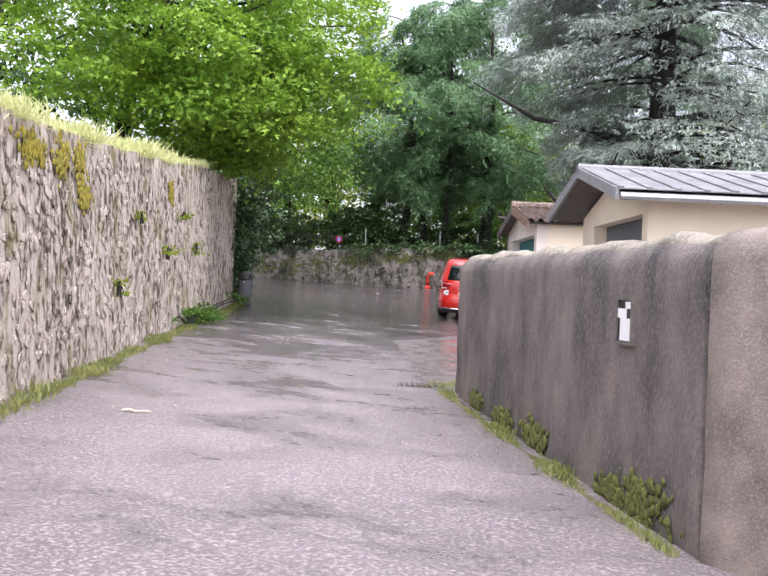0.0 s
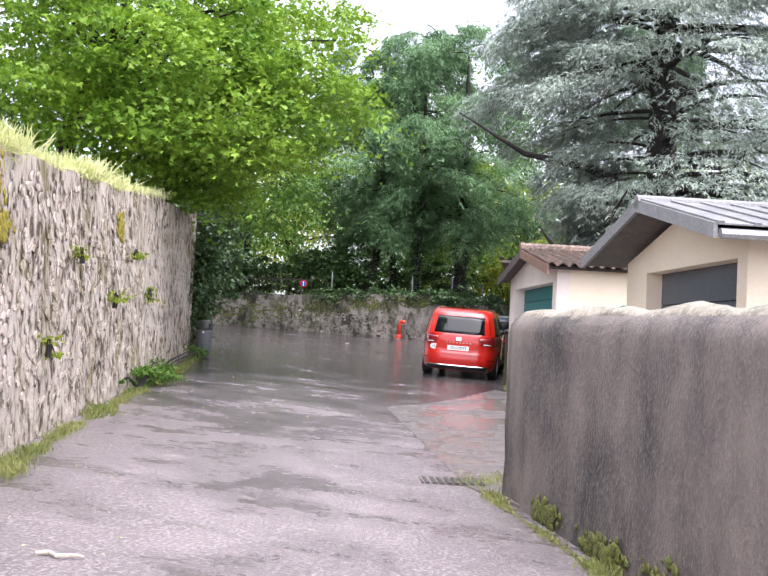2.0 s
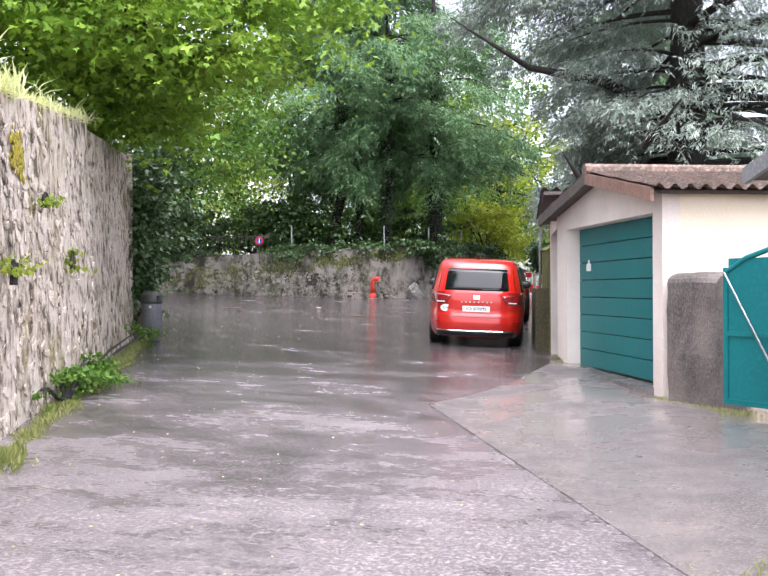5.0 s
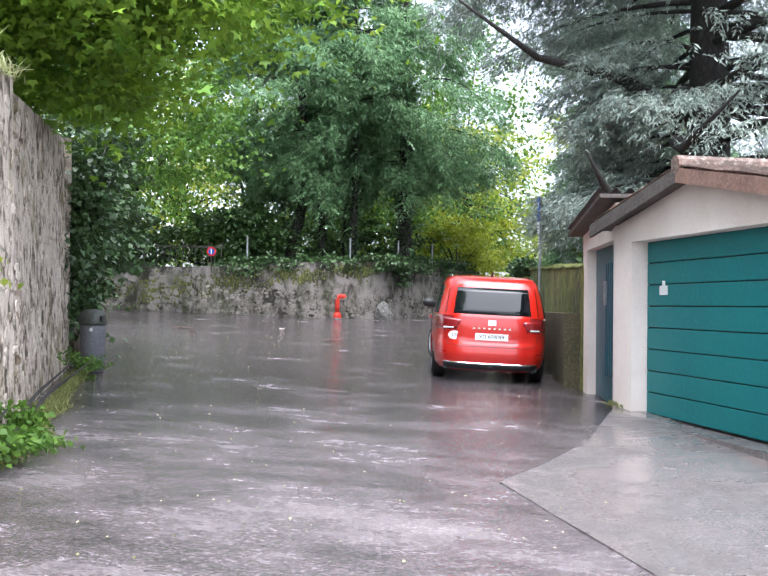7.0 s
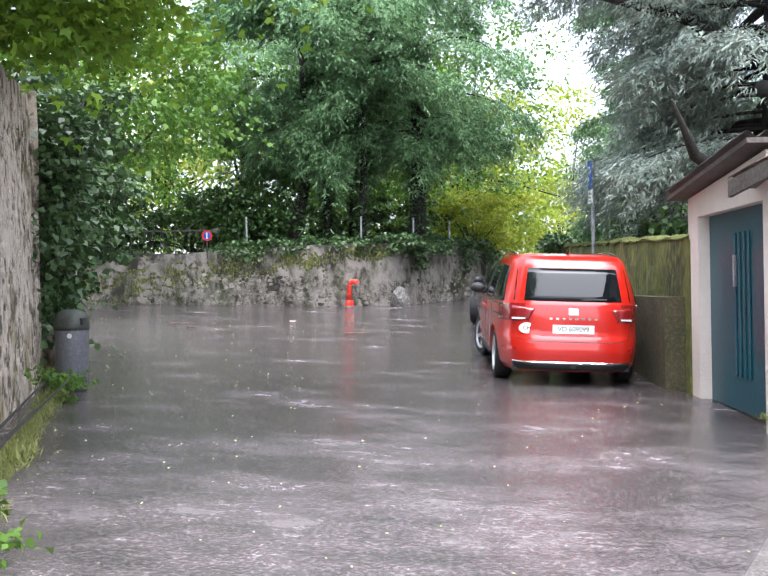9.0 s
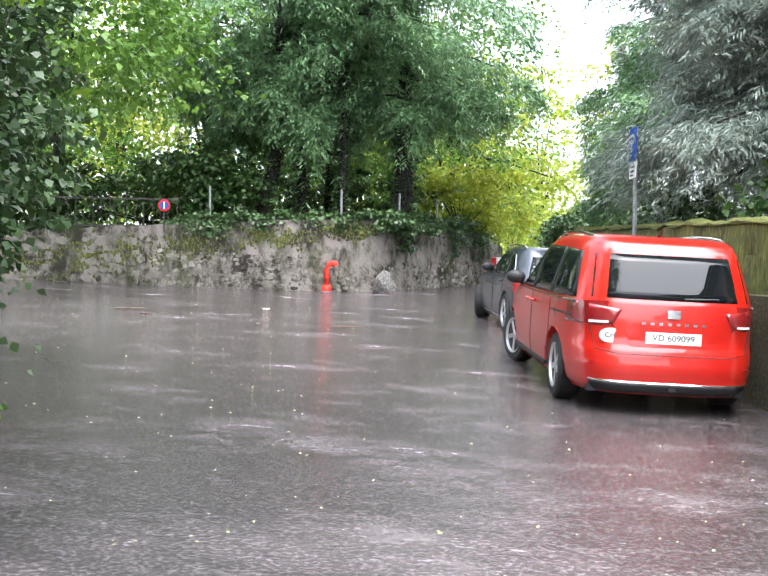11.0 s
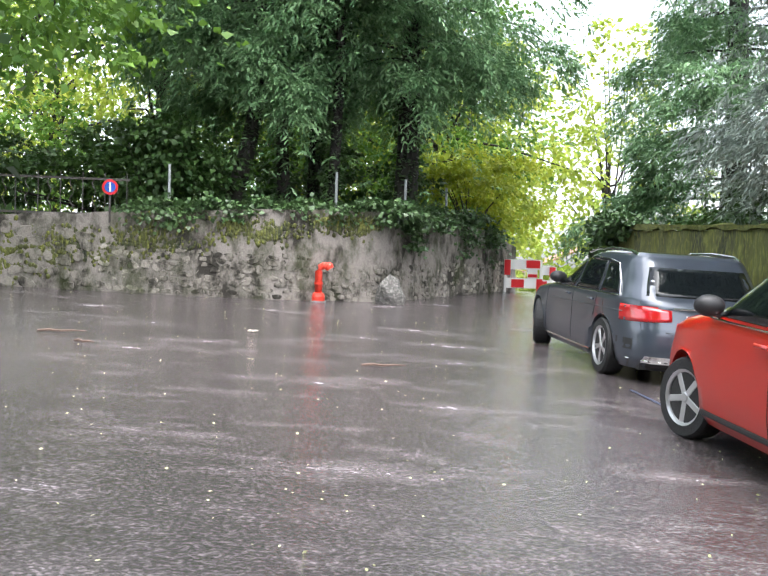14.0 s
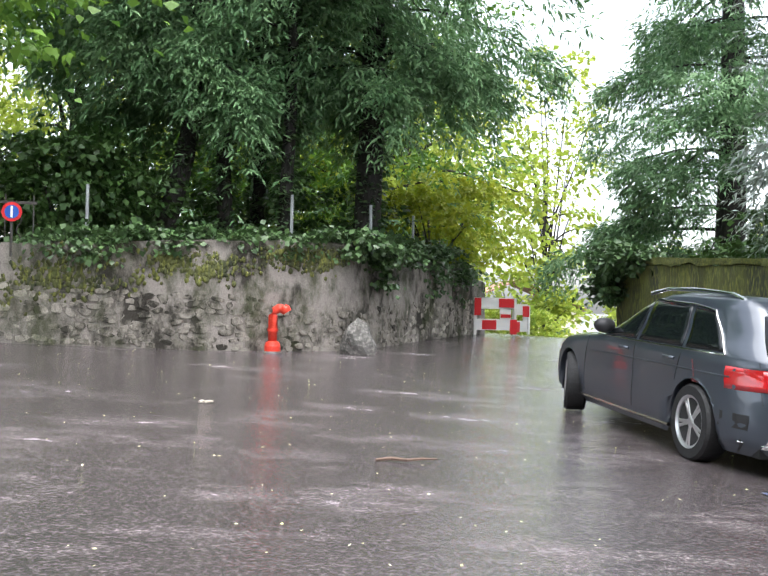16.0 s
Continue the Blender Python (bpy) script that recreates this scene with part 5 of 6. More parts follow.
# dark weeping conifers on the far terrace, their trunks grown with ivy
WEEPING = [(-14.6, 44.5, 12, 38, [2.6, 3.6, 3.6, 3.0, 1.8], 0.17, 0.9), (-13.2, 44.9, 12, 26, [2.0, 3.0, 3.2, 2.6, 1.6], 0.13, -0.2), (-12.2, 44.6, 13, 26, [1.8, 3.2, 3.4, 2.8, 1.6], 0.11, 0.15), (-12.9, 47.2, 13, 24, [2.2, 3.4, 3.4, 3.0, 2], 0.14, 0.1), (-10.6, 46.0, 13, 46, [2.0, 4.0, 4.2, 3.4, 2.0], 0.24, 0.1)]
for i, (x, y, h, n, reach, r0, bow) in enumerate(WEEPING):
    t = conifer("deodar_tree", (x, y, 2.9), h, (3.6, h - 0.4), reach, int(n * 0.75), 330, 0.42, 0.24, M_DEODAR, "dark green weeping conifer above the retaining wall", 20 + i, r0=r0, hang=0.6, rise=0.25, bow=bow)
    t["group"] = "weeping conifers on the terrace"
    rng = np.random.default_rng(500 + i)
    z = rng.uniform(0, h * 0.5, 1500)
    a = rng.uniform(0, 2 * math.pi, 1500)
    out = np.c_[np.cos(a), np.sin(a), np.full(1500, -0.5)]
    bend = np.interp(z, [0, h * 0.3, h * 0.6, h], [0, bow, bow * 0.6, 0])
    r = r0 * 1.15 * (1 - 0.4 * z / h) + rng.exponential(0.05, 1500)
    v, f = leaves(np.c_[bend + np.cos(a) * r, np.sin(a) * r, z], out, 0.11, 0.9, rng)
    link("ivy", np_mesh("ivy", v, f), M_IVY, t, "dark ivy climbing the trunk")
conifer("garden_conifer", (-2.6, 47.5, 1.4), 15, (2.4, 14.5), [3.6, 3.8, 3.4, 2.6, 1.5], 58, 260, 0.45, 0.22, M_DEODAR, "green conifer with drooping sprays behind the hedge", 31, r0=0.3, hang=0.4, rise=0.1)
# the wood behind
broad_tree("tall_lime_tree", (-15, 55, 3.0), 9, [((-15, 55, 12.5), (5, 3.5, 5.5), 80), ((-12, 58, 9), (4, 3, 4), 70)], 80, 0.2, M_GREEN, "tall green tree behind the conifers", 33, r0=0.24, spread=1.2)
WOOD = [(-28, 52, 9, M_GREEN), (-24, 60, 11, M_BRIGHT), (-15, 61, 10, M_BRIGHT), (-11, 66, 11, M_GREEN), (-34, 45, 9, M_GREEN), (-19, 70, 12, M_GREEN), (-30, 66, 12, M_BRIGHT), (-9.5, 57, 7, M_BRIGHT), (-9.6, 62, 13, M_GREEN), (-14, 64, 13, M_GREEN)]
for i, (x, y, h, m) in enumerate(WOOD):
    t = broad_tree("woodland_tree", (x, y, 3.0), h * 0.6, [((x, y, 3.0 + h * 0.72), (4.2, 4.2, h * 0.42), 60), ((x + 1, y - 2, 3.0 + h * 0.35), (3.4, 3.0, h * 0.25), 36)], 70, 0.22, m, "woodland tree with light green summer leaves", 40 + i, r0=0.17, spread=1.4)
    t["group"] = "trees of the wood"


def bush(name, blobs, per, size, material, label, seed, width=0.75, spread=0.5, category="bush"):
    rng = random.Random(seed)
    me, cen = crown_mesh(blobs, per, size, width, seed, spread=spread)
    c0 = blobs[0][0]
    b = empty(name, Matrix.Translation((0, 0, 0)))
    tagged(b, label, category)
    foot = Vector((c0[0], c0[1], c0[2] - blobs[0][1][2]))
    tagged(part("branchwork", tubes_joined([([foot, foot.lerp(Vector(c), 0.5) + Vector((0, 0, 0.1)), Vector(c)], [0.035, 0.02, 0.008]) for c in cen[:: max(1, len(cen) // 12)]]), M_BARK, b), kind="stuff")
    link("foliage", me, material, b)
    return b


bush("yellow_bush", [((-8.9, 49.3, 4.3), (1.3, 1.6, 1.2), 60), ((-8.0, 52, 4.4), (1.3, 2, 1.3), 40)], 70, 0.13, M_YELLOW, "yellow-green shrub above the wall", 60)
bush("terrace_shrub", [((-16.0, 44.0, 4.3), (1.7, 1.2, 1.3), 100), ((-24, 43.5, 4.3), (3.5, 1.5, 1.4), 110), ((-13.5, 47.5, 4.2), (3.5, 1.5, 1.2), 60), ((-20, 44, 4.0), (2.5, 1.5, 1.2), 100)], 60, 0.15, M_DARKLEAF, "dense dark shrubs behind the railing", 61)
bush("understorey", [((-13.5, 52, 5.2), (6.5, 1.8, 2.3), 150), ((-22, 50, 5.0), (5, 2, 2.2), 80)], 70, 0.17, M_GREEN, "green understorey between the trunks of the wood", 67, spread=0.8)
bush("lane_bush", [((-5.2, 58.0, 0.9), (1.4, 1.4, 1.5), 60)], 70, 0.16, M_BRIGHT, "light green bush at the lower lane", 62)
bush("ivy_on_wall_end", [((-13.5, 26.0, 3.4), (0.7, 0.9, 1.6), 90), ((-14.6, 27.3, 2.7), (1.2, 0.8, 1.9), 80), ((-13.2, 25.6, 2.6), (0.25, 0.4, 1.3), 26), ((-14.0, 28.3, 4.0), (1.2, 1.1, 1.4), 70)], 70, 0.11, M_IVY, "dark ivy hanging over the end of the stone wall", 63, width=0.9, spread=0.4, category="ivy")
IV = [((-11.2 - 1.0 * k, 43.15 - 0.42 * k, 3.42 - 0.05 * k), (0.75, 0.35, 0.24), 26) for k in range(5)] + [((-10.6, 44.0, 3.4), (0.4, 0.7, 0.28), 24), ((-9.9, 45.4, 3.4), (0.4, 0.8, 0.35), 24), ((-9.2, 46.9, 3.2), (0.3, 0.8, 0.5), 24), ((-8.5, 48.3, 3.0), (0.3, 0.8, 0.6), 24), ((-10.35, 44.1, 3.0), (0.15, 0.4, 0.4), 10)]
bush("ivy_on_far_wall", IV, 60, 0.1, M_IVY, "trailing ivy along the top of the retaining wall", 64, width=0.95, spread=0.32, category="ivy")
bush("ivy_on_moss_wall", [((-6.2, 42.8, 3.25), (0.4, 1.1, 0.22), 40), ((-6.35, 43.4, 2.9), (0.15, 0.3, 0.5), 12)], 60, 0.11, M_IVY, "ivy cap on the mossy garden wall", 65, width=0.95, spread=0.3, category="ivy")
bush("garden_shrub", [((-3.8, 41, 3.3), (1.3, 3, 0.9), 50), ((-3.2, 31.5, 3.0), (1.5, 2, 0.9), 40)], 60, 0.14, M_DARKLEAF, "dark garden shrubs behind the mossy wall", 66)


def tufts(name, line_pts, count, height, spread, material, label, seed, zfun=ground_z, lift=0.0, blade=0.08):
    """Grass and weeds along a line: many thin bent blades."""
    rng = np.random.default_rng(seed)
    ln = Line(line_pts)
    s = rng.uniform(0, ln.length, count)
    clump = np.clip(0.6 + 0.9 * np.array([noise.noise((a * 1.1, seed, 0)) for a in s]), 0.12, 1.6)
    xy = np.array([ln.at(a)[:2] for a in s]) + rng.normal(size=(count, 2)) * spread * clump[:, None]
    z = np.array([zfun(a, b) for a, b in xy]) + lift
    pos = np.c_[xy, z]
    d = rng.normal(size=(count, 3)) * 0.5 + np.array([0, 0, 1.0])
    v, f = leaves(pos, d * 1.0, height, blade, rng, droop=0.1)
    # shorter where the clumps are thin
    k = 4
    base = np.repeat(pos, k, 0)
    v = base + (v - base) * np.repeat(clump, k)[:, None]
    return tagged(link(name, np_mesh(name, v, f), material), label, "weeds", kind="stuff")


tufts("weeds_left_verge", [(-6.65, 9.0), (-8.05, 12.5), (-9.55, 16.5), (-10.6, 19.7), (-12.6, 24.8)], 9000, 0.12, 0.1, M_WEED, "yellow-green weeds along the foot of the stone wall", 70, blade=0.16)
tufts("verge_near", [(-1.5, -5.0), (-3.1, 0.0), (-6.65, 9.0)], 2500, 0.2, 0.1, M_WEED, "yellow-green weeds along the foot of the stone wall", 71, blade=0.16)
tufts("weeds_right_verge", [(-0.2, 6.2), (-3.3, 12.4)], 3600, 0.09, 0.05, M_WEED, "moss and grass tufts at the foot of the dark wall", 72, blade=0.14)
tufts("weeds_forecourt", [(-3.6, 20.0), (-3.0, 19.2), (-2.7, 18.9)], 700, 0.09, 0.12, M_WEED, "weeds at the foot of the gate pier", 73, zfun=fore_z, blade=0.14)
tufts("weeds_pier_end", [(-3.55, 12.9), (-3.0, 13.4), (-2.5, 13.8)], 900, 0.09, 0.2, M_WEED, "weeds beside the wall's end", 74, zfun=fore_z, blade=0.14)
tufts("weeds_garage_foot", [(-5.0, 24.2), (-4.75, 23.8)], 200, 0.14, 0.06, M_WEED, "weeds at the garage corner", 75, zfun=fore_z, blade=0.14)


def wall_top_z(x, y):
    # along the left wall's top
    s = np.interp(y, L_LEFT.p[:, 1], L_LEFT.s)
    return float(np.interp(s, [a for a, b in LT], [b for a, b in LT]))


tufts("grass_on_wall", [(-1.9, -4.0), (-3.5, 0.0), (-7.25, 9.0), (-8.65, 12.5), (-10.15, 16.5), (-11.25, 19.9)], 60000, 0.28, 0.2, M_GRASS, "pale seeding grass along the top of the wall", 76, zfun=wall_top_z, lift=-0.06, blade=0.07)
tufts("grass_bank", [(-2.6, -4.0), (-4.4, 0.0), (-8.2, 9.0), (-9.6, 12.5), (-11.1, 16.5), (-12.2, 19.9)], 30000, 0.3, 0.45, M_GRASS, "tall pale grass on the garden terrace", 77, zfun=wall_top_z, lift=0.0, blade=0.06)
# leafy weeds on the wall foot and growing out of the joints
bush("wall_foot_weeds", [((-10.0, 17.6, 0.85), (0.12, 1.5, 0.16), 26), ((-10.5, 19.0, 0.9), (0.1, 0.5, 0.18), 14), ((-12.2, 24.0, 1.1), (0.15, 0.4, 0.2), 8)], 50, 0.06, M_GREEN, "leafy green weeds at the foot of the stone wall", 78, spread=0.16, category="weeds")
for i, (s, z, n) in enumerate([(30.3, 2.1, 4), (33.0, 2.3, 4), (28.0, 2.6, 3), (26.6, 1.5, 3), (31.6, 2.9, 3)]):
    x, y, d = L_LEFT.at(s)
    b = bush("wall_plant", [((x + d[1] * 0.05, y - d[0] * 0.05, z), (0.06, 0.12, 0.14), n)], 25, 0.06, M_BRIGHT, "small plant rooted in a wall joint", 90 + i, spread=0.14, category="plant")
    b["group"] = "plants in the wall joints"


def moss_patch(line, s, z, w, h, seed, parent, material=M_MOSS, out=0.05, batter=0.0):
    """A lumpy cushion of moss with a ragged outline on a wall face."""
    rng = random.Random(seed)
    bm = bmesh.new()
    x, y, d = line.at(s)
    for k in range(130):
        a, b = rng.gauss(0, 0.4), rng.gauss(0, 0.4)
        r = rng.uniform(0.012, 0.045)
        px, py, dd = line.at(s + a * w)
        zz = z + b * h
        bmesh.ops.create_icosphere(bm, subdivisions=1, radius=1, matrix=Matrix.LocRotScale((px + dd[1] * (out - 0.035 - batter), py - dd[0] * (out - 0.035 - batter), zz), Euler((0, 0, math.atan2(dd[1], dd[0]))), (r * 1.1, r * 0.35, r * 1.3)))
    return part("moss_cushion", bm, material, parent, "yellow moss cushion", True)


for i, (s, z, w, h) in enumerate([(23.7, 2.95, 0.35, 0.3), (24.5, 3.0, 0.3, 0.28), (22.6, 2.9, 0.6, 0.2), (24.8, 2.6, 0.4, 0.2), (31.0, 3.2, 0.3, 0.25)]):
    moss_patch(L_LEFT, s, z, w, h, 100 + i, wall_left, out=0.06, batter=0.08 * (z / 3.2))
for i, (s, z, w, h) in enumerate([(6.2, 0.25, 0.5, 0.2), (5.6, 0.2, 0.4, 0.15), (3.6, 0.3, 0.5, 0.15), (2.4, 0.3, 0.5, 0.12), (1.2, 0.35, 0.4, 0.12)]):
    moss_patch(L_RIGHT, s, z, w, h, 120 + i, wall_right, M_MOSSCAP)


for i, (s, z, w, h) in enumerate([(FL - 12.3, 2.7, 0.9, 0.4), (FL - 14.0, 2.5, 1.0, 0.5), (FL - 15.5, 2.3, 1.1, 0.6), (FL - 17.0, 2.2, 1.1, 0.7), (FL - 10.5, 2.9, 0.7, 0.3), (FL - 18.6, 2.2, 1.0, 0.7), (FL - 8.5, 3.1, 0.6, 0.25)]):
    for j in range(3):
        moss_patch(L_FAR, s + 0.4 * j, z, w, h, 300 + 10 * i + j, wall_far, M_MOSSWALL, 0.035)
LINE0, LINE1 = (-7.9, 33.5), (-7.74, 32.3)
M_LINE = mat("worn_blue_paint", (0.05, 0.09, 0.2), (0.09, 0.09, 0.11), (0.12, 0.13, 0.17), scale=6, fine=40, rough=0.3, bump=0.3)
bm = bmesh.new()
row = []
for k in range(13):
    f = k / 12
    x, y = LINE0[0] + (LINE1[0] - LINE0[0]) * f, LINE0[1] + (LINE1[1] - LINE0[1]) * f
    row.append([bm.verts.new((x + o, y, ground_z(x, y) + 0.016)) for o in (-0.02, 0.02)])
for a, b in zip(row, row[1:]):
    bm.faces.new((a[0], a[1], b[1], b[0]))
bmesh.ops.recalc_face_normals(bm, faces=bm.faces)
tagged(part("trim_parking_line", bm, M_LINE), "worn blue parking line on the wet road", "road marking", kind="structure")


# ---- street things ----
def hydrant():
    h = empty("fire_hydrant", Matrix.Translation((-12.17, 42.15, ground_z(-12.17, 42.15))))
    tagged(h, "red painted standpipe hydrant against the wall", "hydrant")
    part("base", lathe([(0.13, -0.02), (0.13, 0.1), (0.11, 0.16), (0.085, 0.18)], 20), M_HYD, h)
    part("foot_ring", lathe([(0.15, -0.05), (0.15, 0.02)], 20), M_STEEL, h, "grey foot ring")
    part("standpipe", tube_bm([(0, 0, 0.15), (0, 0, 0.6), (0.03, 0, 0.67), (0.09, 0, 0.71), (0.16, 0, 0.705)], 0.072, 16), M_HYD, h, "", True)
    part("outlet_cap", tube_bm([(0.16, 0, 0.71), (0.2, 0, 0.69), (0.225, 0, 0.65)], [0.085, 0.088, 0.08], 14), M_HYD, h)
    part("collar", tube_bm([(0, 0, 0.34), (0, 0, 0.38)], 0.085, 16), M_HYD, h)
    return h


hydrant()

bm = bmesh.new()
bmesh.ops.create_icosphere(bm, subdivisions=3, radius=1)
for v in bm.verts:
    k = 1 + 0.35 * noise.noise(v.co * 1.4) + 0.12 * noise.noise(v.co * 4)
    v.co = Vector((v.co.x * 0.26 * k * (1.1 - 0.45 * v.co.z), v.co.y * 0.2 * k, v.co.z * 0.34 * k))
bm.transform(Matrix.Translation((-10.75, 42.75, ground_z(-10.75, 42.75) + 0.24)))
tagged(part("boulder", bm, M_BOULDER), "pale grey boulder leaning at the wall's corner", "boulder")

b = empty("litter_bin", Matrix.Translation((-12.52, 25.1, ground_z(-12.52, 25.1))))
tagged(b, "grey cylindrical litter bin with a dark lid", "bin")
part("drum", lathe([(0.15, 0), (0.175, 0.02), (0.19, 0.7), (0.185, 0.72)], 28), M_BIN, b, "", True)
part("lid", lathe([(0.2, 0.7), (0.205, 0.74), (0.2, 0.82), (0.17, 0.9), (0.08, 0.94)], 28), M_BINLID, b, "", True)
part("opening", boxed(0.05, 0.19, -0.12, 0.02, 0.76, 0.84), M_BLACK, b)
bm = bmesh.new()
bmesh.ops.create_circle(bm, cap_ends=True, segments=12, radius=0.03, matrix=Matrix.Translation((0.06, -0.19, 0.64)) @ Matrix.Rotation(math.pi / 2, 4, "X"))
part("sticker", bm, M_WHITE, b)

stub = tagged(part("stone_stub", wall_mesh(Line([(-13.5, 26.3), (-13.1, 26.1)]), [(0, 1.62), (0.4, 1.58)], 0.3, 0.1, 8, 0.05, base=0.1, round_top=0.1), M_RUBBLE), "low rubble stone stub behind the bin", "stone post")

# railing on the far wall, with a no-parking disc
rail = empty("iron_railing", Matrix.Translation((-15.7, 41.3, 3.04)) @ Matrix.Rotation(math.atan2(-0.62, -2.9) + math.pi, 4, "Z"))
tagged(rail, "dark iron railing with straight and wavy bars", "railing")
part("top_rail", boxed(-3.4, 0, -0.02, 0.02, 0.72, 0.76), M_IRON, rail)
part("bottom_rail", boxed(-3.4, 0, -0.02, 0.02, 0.06, 0.1), M_IRON, rail)
for i in range(17):
    x = -0.05 - i * 0.2
    if i % 2:
        pts = [(x + 0.035 * math.sin(k * 1.25), 0, 0.1 + 0.62 * k / 10) for k in range(11)]
        part("wavy_bar", tube_bm(pts, 0.011, 6), M_IRON, rail)
    else:
        part("bar", tube_bm([(x, 0, -0.1), (x, 0, 0.86)], 0.011, 6), M_IRON, rail)
sign = empty("no_parking_sign", Matrix.Translation((-15.98, 41.0, 3.62)) @ Matrix.Rotation(radians(14), 4, "Z"))
tagged(sign, "round red and blue no-parking disc on the railing", "sign")


def disc(r, y, material, name, parent):
    bm = lathe([(r, 0), (r, 0.006)], 28)
    bm.transform(Matrix.Translation((0, y, 0)) @ Matrix.Rotation(math.pi / 2, 4, "X"))
    return part(name, bm, material, parent)


disc(0.145, 0, M_SIGNRED, "disc", sign)
disc(0.1, -0.007, M_SIGNBLUE, "blue_field", sign)
part("bar", boxed(-0.016, 0.016, -0.018, -0.014, -0.085, 0.085), M_WHITE, sign)
part("post", tube_bm([(0, 0.03, -0.66), (0, 0.03, 0.1)], 0.02, 8), M_IRON, sign)

for x, y in ((-11.95, 43.1), (-10.55, 44.5), (-15.2, 42.3), (-9.6, 46.5)):
    p = tagged(part("fence_post", tube_bm([(x, y, 2.7), (x, y, 4.2)], 0.028, 8), M_STEEL), "thin grey steel fence post above the wall", "fence post")
    p["group"] = "fence posts on the terrace"

# parking sign on a steel pole
ps = empty("parking_sign", Matrix.Translation((-5.85, 34.6, ground_z(-5.85, 34.6))))
tagged(ps, "blue parking sign with a white plate on a steel pole", "sign")
part("pole", tube_bm([(0, 0, -0.1), (0, 0, 3.62)], 0.035, 10), M_STEEL, ps)
pl = part("sign_plate", boxed(-0.2, 0.2, -0.05, -0.04, 3.05, 3.6, 0.004, Matrix.Rotation(radians(-83), 4, "Z")), M_SIGNBLUE, ps, "blue plate with a white P")
RM = Matrix.Rotation(radians(-83), 4, "Z")
letters("P", 0.42, M_WHITE, pl, RM @ Matrix.Translation((0, -0.054, 3.33)) @ Matrix.Rotation(math.pi / 2, 4, "X"))
sub = part("sub_plate", boxed(-0.2, 0.2, -0.05, -0.04, 2.75, 3.02, 0.004, RM), M_WHITE, ps, "small white plate")
for k in range(3):
    part("text_bar", boxed(-0.13, 0.13 - 0.04 * k, -0.056, -0.051, 2.93 - k * 0.07, 2.95 - k * 0.07, 0, RM), M_TEXT, sub)


def barrier(x, y, yaw, width, height, checks, label):
    b = empty("road_barrier", Matrix.Translation((x, y, ground_z(x, y))) @ Matrix.Rotation(yaw, 4, "Z"))
    tagged(b, label, "barrier", "barriers across the lower lane")
    for px in (0, width):
        part("post", boxed(px - 0.03, px + 0.03, -0.03, 0.03, 0, height), M_WHITE, b)
    for i, zz in enumerate((0.28, 0.85)):
        z0 = zz * height
        part("board", boxed(0.03, width - 0.03, -0.015, 0.015, z0 - 0.13, z0 + 0.13), M_WHITE, b)
    for x0, x1, z0, z1 in checks:
        part("red_band", boxed(x0, x1, -0.036, -0.031, z0, z1), M_SIGNRED, b)
    part("mid_board", boxed(width * 0.62, width * 0.9, -0.015, 0.015, 0.28 * height + 0.13, 0.85 * height - 0.13), M_WHITE, b)
    return b


barrier(-7.95, 48.75, radians(8), 0.95, 0.86, [(-0.03, 0.13, 0.45, 0.85), (0.16, 0.5, 0.13, 0.34), (0.55, 0.92, 0.64, 0.84), (0.6, 0.84, 0.4, 0.48), (0.83, 0.99, 0.02, 0.36)], "white barrier with red bands at the lane's turning")
barrier(-6.9, 49.6, radians(20), 0.4, 0.7, [(0.0, 0.15, 0.05, 0.3), (0.22, 0.4, 0.42, 0.68)], "small white barrier with red bands")

# drain grate and scraps on the road
dr = empty("drain_grate", Matrix.Translation((-3.78, 12.95, ground_z(-3.78, 12.95) + 0.004)) @ Matrix.Rotation(radians(20), 4, "Z"))
tagged(dr, "rusty slotted iron drain grate in the road", "drain")
part("tray", boxed(-0.3, 0.3, -0.2, 0.2, -0.03, 0.0), M_WOODDK, dr)
for i in range(8):
    part("slat", boxed(-0.28 + i * 0.075, -0.235 + i * 0.075, -0.2, 0.2, 0.0, 0.016, 0.004), M_IRON, dr)
part("rim", boxed(-0.32, -0.3, -0.22, 0.22, -0.03, 0.014), M_IRON, dr)
part("rim", boxed(0.3, 0.32, -0.22, 0.22, -0.03, 0.014), M_IRON, dr)


def twig(x, y, length, yaw, material, label):
    z = ground_z(x, y) + 0.02
    c, s = math.cos(yaw), math.sin(yaw)
    pts = [(x + c * length * (k / 4 - 0.5), y + s * length * (k / 4 - 0.5) + 0.03 * math.sin(k * 2.1), z + 0.006 * (k % 2)) for k in range(5)]
    return tagged(part("twig", tube_bm(pts, [0.012, 0.016, 0.014, 0.012, 0.006], 6), material), label, "twig")


M_TWIG = mat("twig_wood", (0.15, 0.1, 0.07), fine=30, rough=0.7)
M_PALETWIG = mat("pale_twig_wood", (0.62, 0.55, 0.45), fine=30, rough=0.7)
twig(-5.24, 8.3, 0.3, 0.1, M_PALETWIG, "pale peeled stick lying on the lane")
twig(-10.6, 33.95, 0.5, 0.1, M_TWIG, "brown twig lying on the wet lane")
twig(-14.65, 34.9, 0.6, 0.05, M_TWIG, "dark twig lying on the wet lane")
twig(-14.1, 34.1, 0.35, -0.6, M_TWIG, "dark twig lying on the wet lane")
twig(-12.5, 36.4, 0.14, 0.3, M_PALETWIG, "pale scrap of bark on the wet lane")

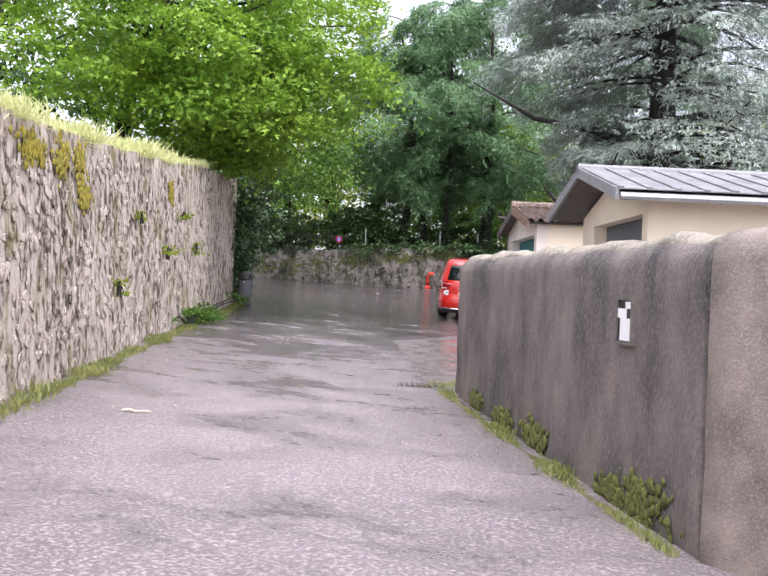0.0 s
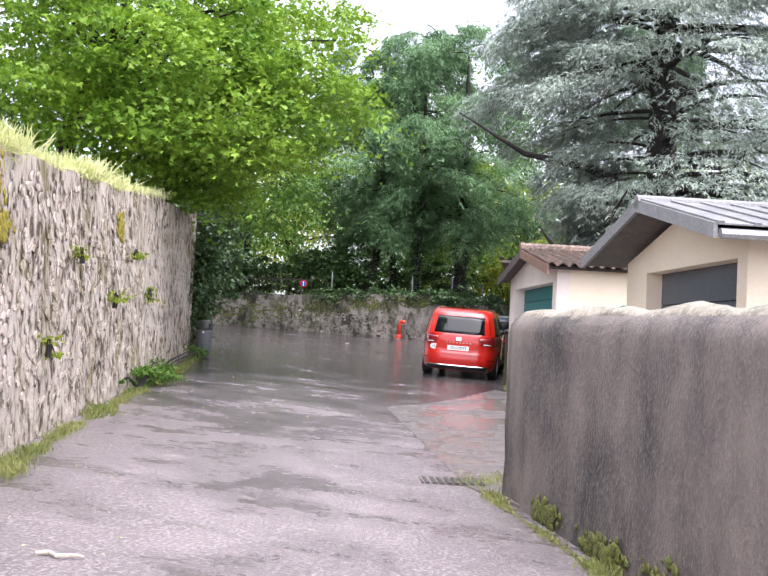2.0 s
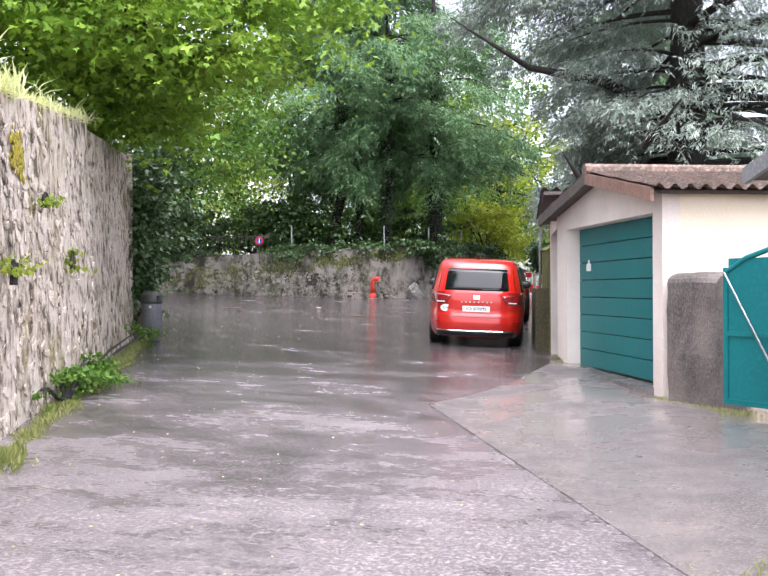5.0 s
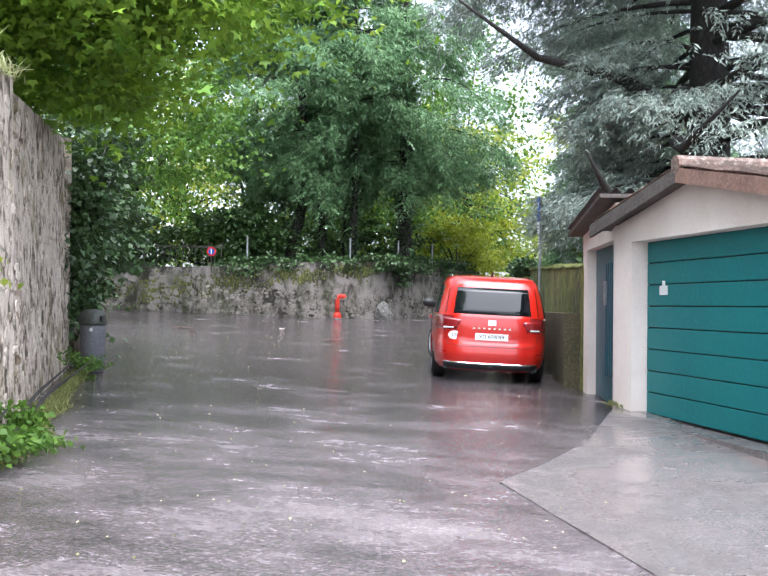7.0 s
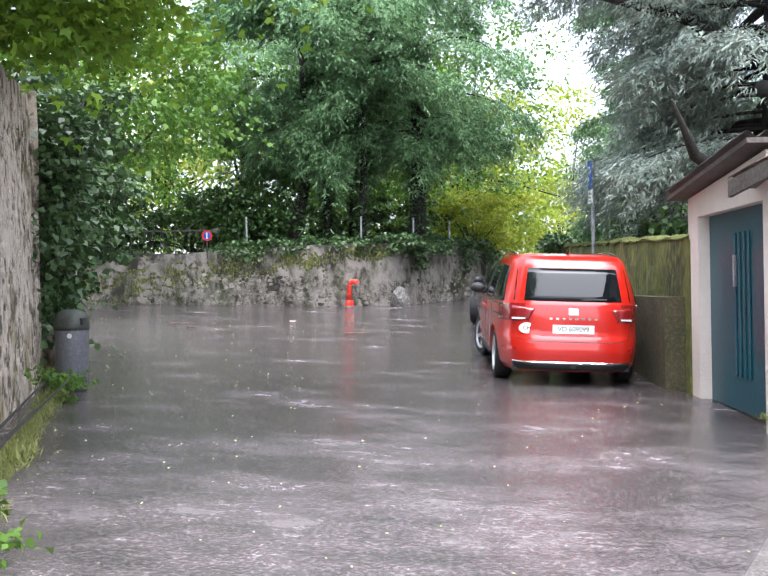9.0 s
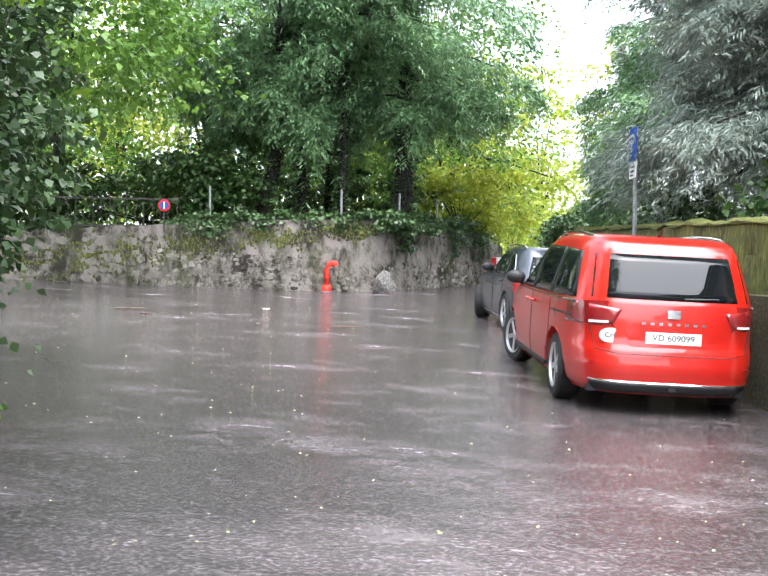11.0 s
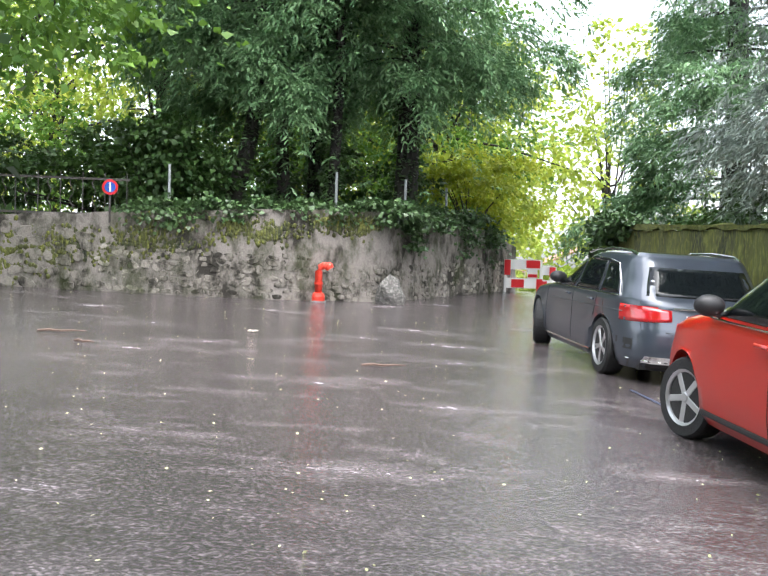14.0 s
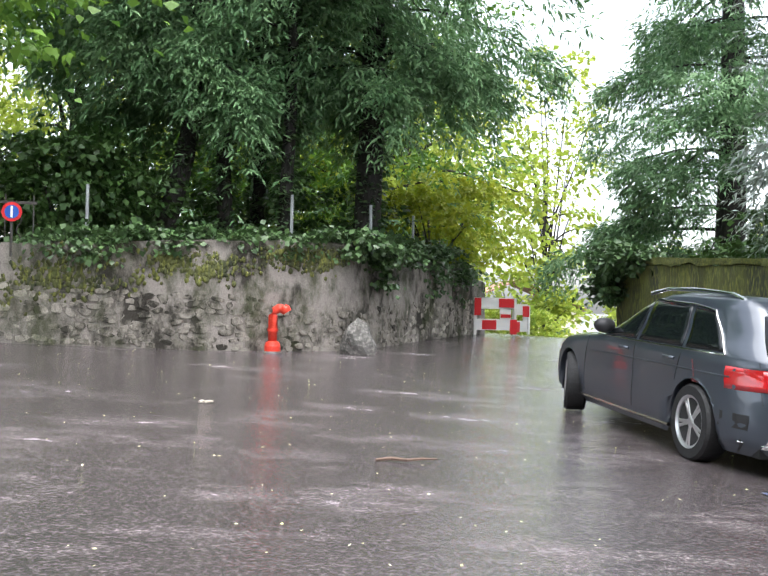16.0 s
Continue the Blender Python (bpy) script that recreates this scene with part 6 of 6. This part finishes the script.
rng = np.random.default_rng(5)
n = 2200
xy = np.c_[rng.uniform(-17, -4, n), rng.uniform(6, 42, n)]
pos = np.c_[xy, [ground_z(a, b) + 0.015 for a, b in xy]]
d = rng.normal(size=(n, 3)) * np.array([1, 1, 0.1])
v, f = leaves(pos, d, 0.024, 0.6, rng, fold=0.1)
tagged(link("fallen_leaves", np_mesh("fallen_leaves", v, f), M_GRASS), "small fallen leaves and petals scattered over the road", "leaves", kind="stuff")

# a pale house down the hill, past the lane's turning
house = empty("hill_house", Matrix.Translation((6, 118, -4)))
tagged(house, "pale house with a tiled roof among trees on the hill", "house")
part("wall", boxed(-6, 6, 0, 8, -4, 6), M_PALEHOUSE, house)
part("roof", slab((-6.6, 5.9), (0, 8.6), -0.6, 8.6, 0.15), M_HOUSEROOF, house)
part("roof", slab((6.6, 5.9), (0, 8.6), -0.6, 8.6, 0.15), M_HOUSEROOF, house)
for k in range(3):
    for j in range(2):
        w = part("window", boxed(-4.4 + k * 3.6, -3.2 + k * 3.6, -0.06, -0.003, 0.4 + j * 2.9, 2.0 + j * 2.9), M_GLASS, house)
HILL = [(2, 88, 22), (-3, 102, 24), (-6, 95, 12), (0, 86, 9), (14, 105, 14), (-14, 100, 15), (9, 82, 9), (20, 90, 13), (-3, 120, 18)]
for i, (x, y, h) in enumerate(HILL):
    t = broad_tree("hillside_tree", (x, y, -4.2), h * 0.6, [((x, y, -4 + h * 0.65), (3.6, 3.6, h * 0.42), 60)], 50, 0.4, M_BRIGHT, "pale green tree on the hillside below", 140 + i, r0=0.2, spread=1.5)
    t["group"] = "trees on the hillside"

# ---- stones of the walls, last ----
lay_stones(wall_left, L_LEFT, 19.5, 41.3, 0.0, 3.7, 0.1, 0.13, M_STONE, (21.2, 23.0), 200, 0.007, 0.4, batter=0.1, full=[(a, b - 0.12) for a, b in LT])
lay_stones(wall_far, L_FAR, FL - 9.0, FL - 0.6, 0.02, 0.7, 0.1, 0.17, M_FARSTONE, (FL - 9, FL - 5), 201, 0.016, 0.8, full=1.9)
lay_stones(wall_far, L_FAR, FL - 13.2, FL - 9.0, 0.02, 0.8, 0.1, 0.18, M_FARSTONE, (FL - 12, FL - 9), 202, 0.017, 0.85, full=1.7)
lay_stones(wall_far, L_FAR, FL - 20.0, FL - 13.3, 0.02, 1.15, 0.2, 0.28, M_FARSTONE, (FL - 16.5, FL - 13), 203, 0.02, 0.9, full=1.3)
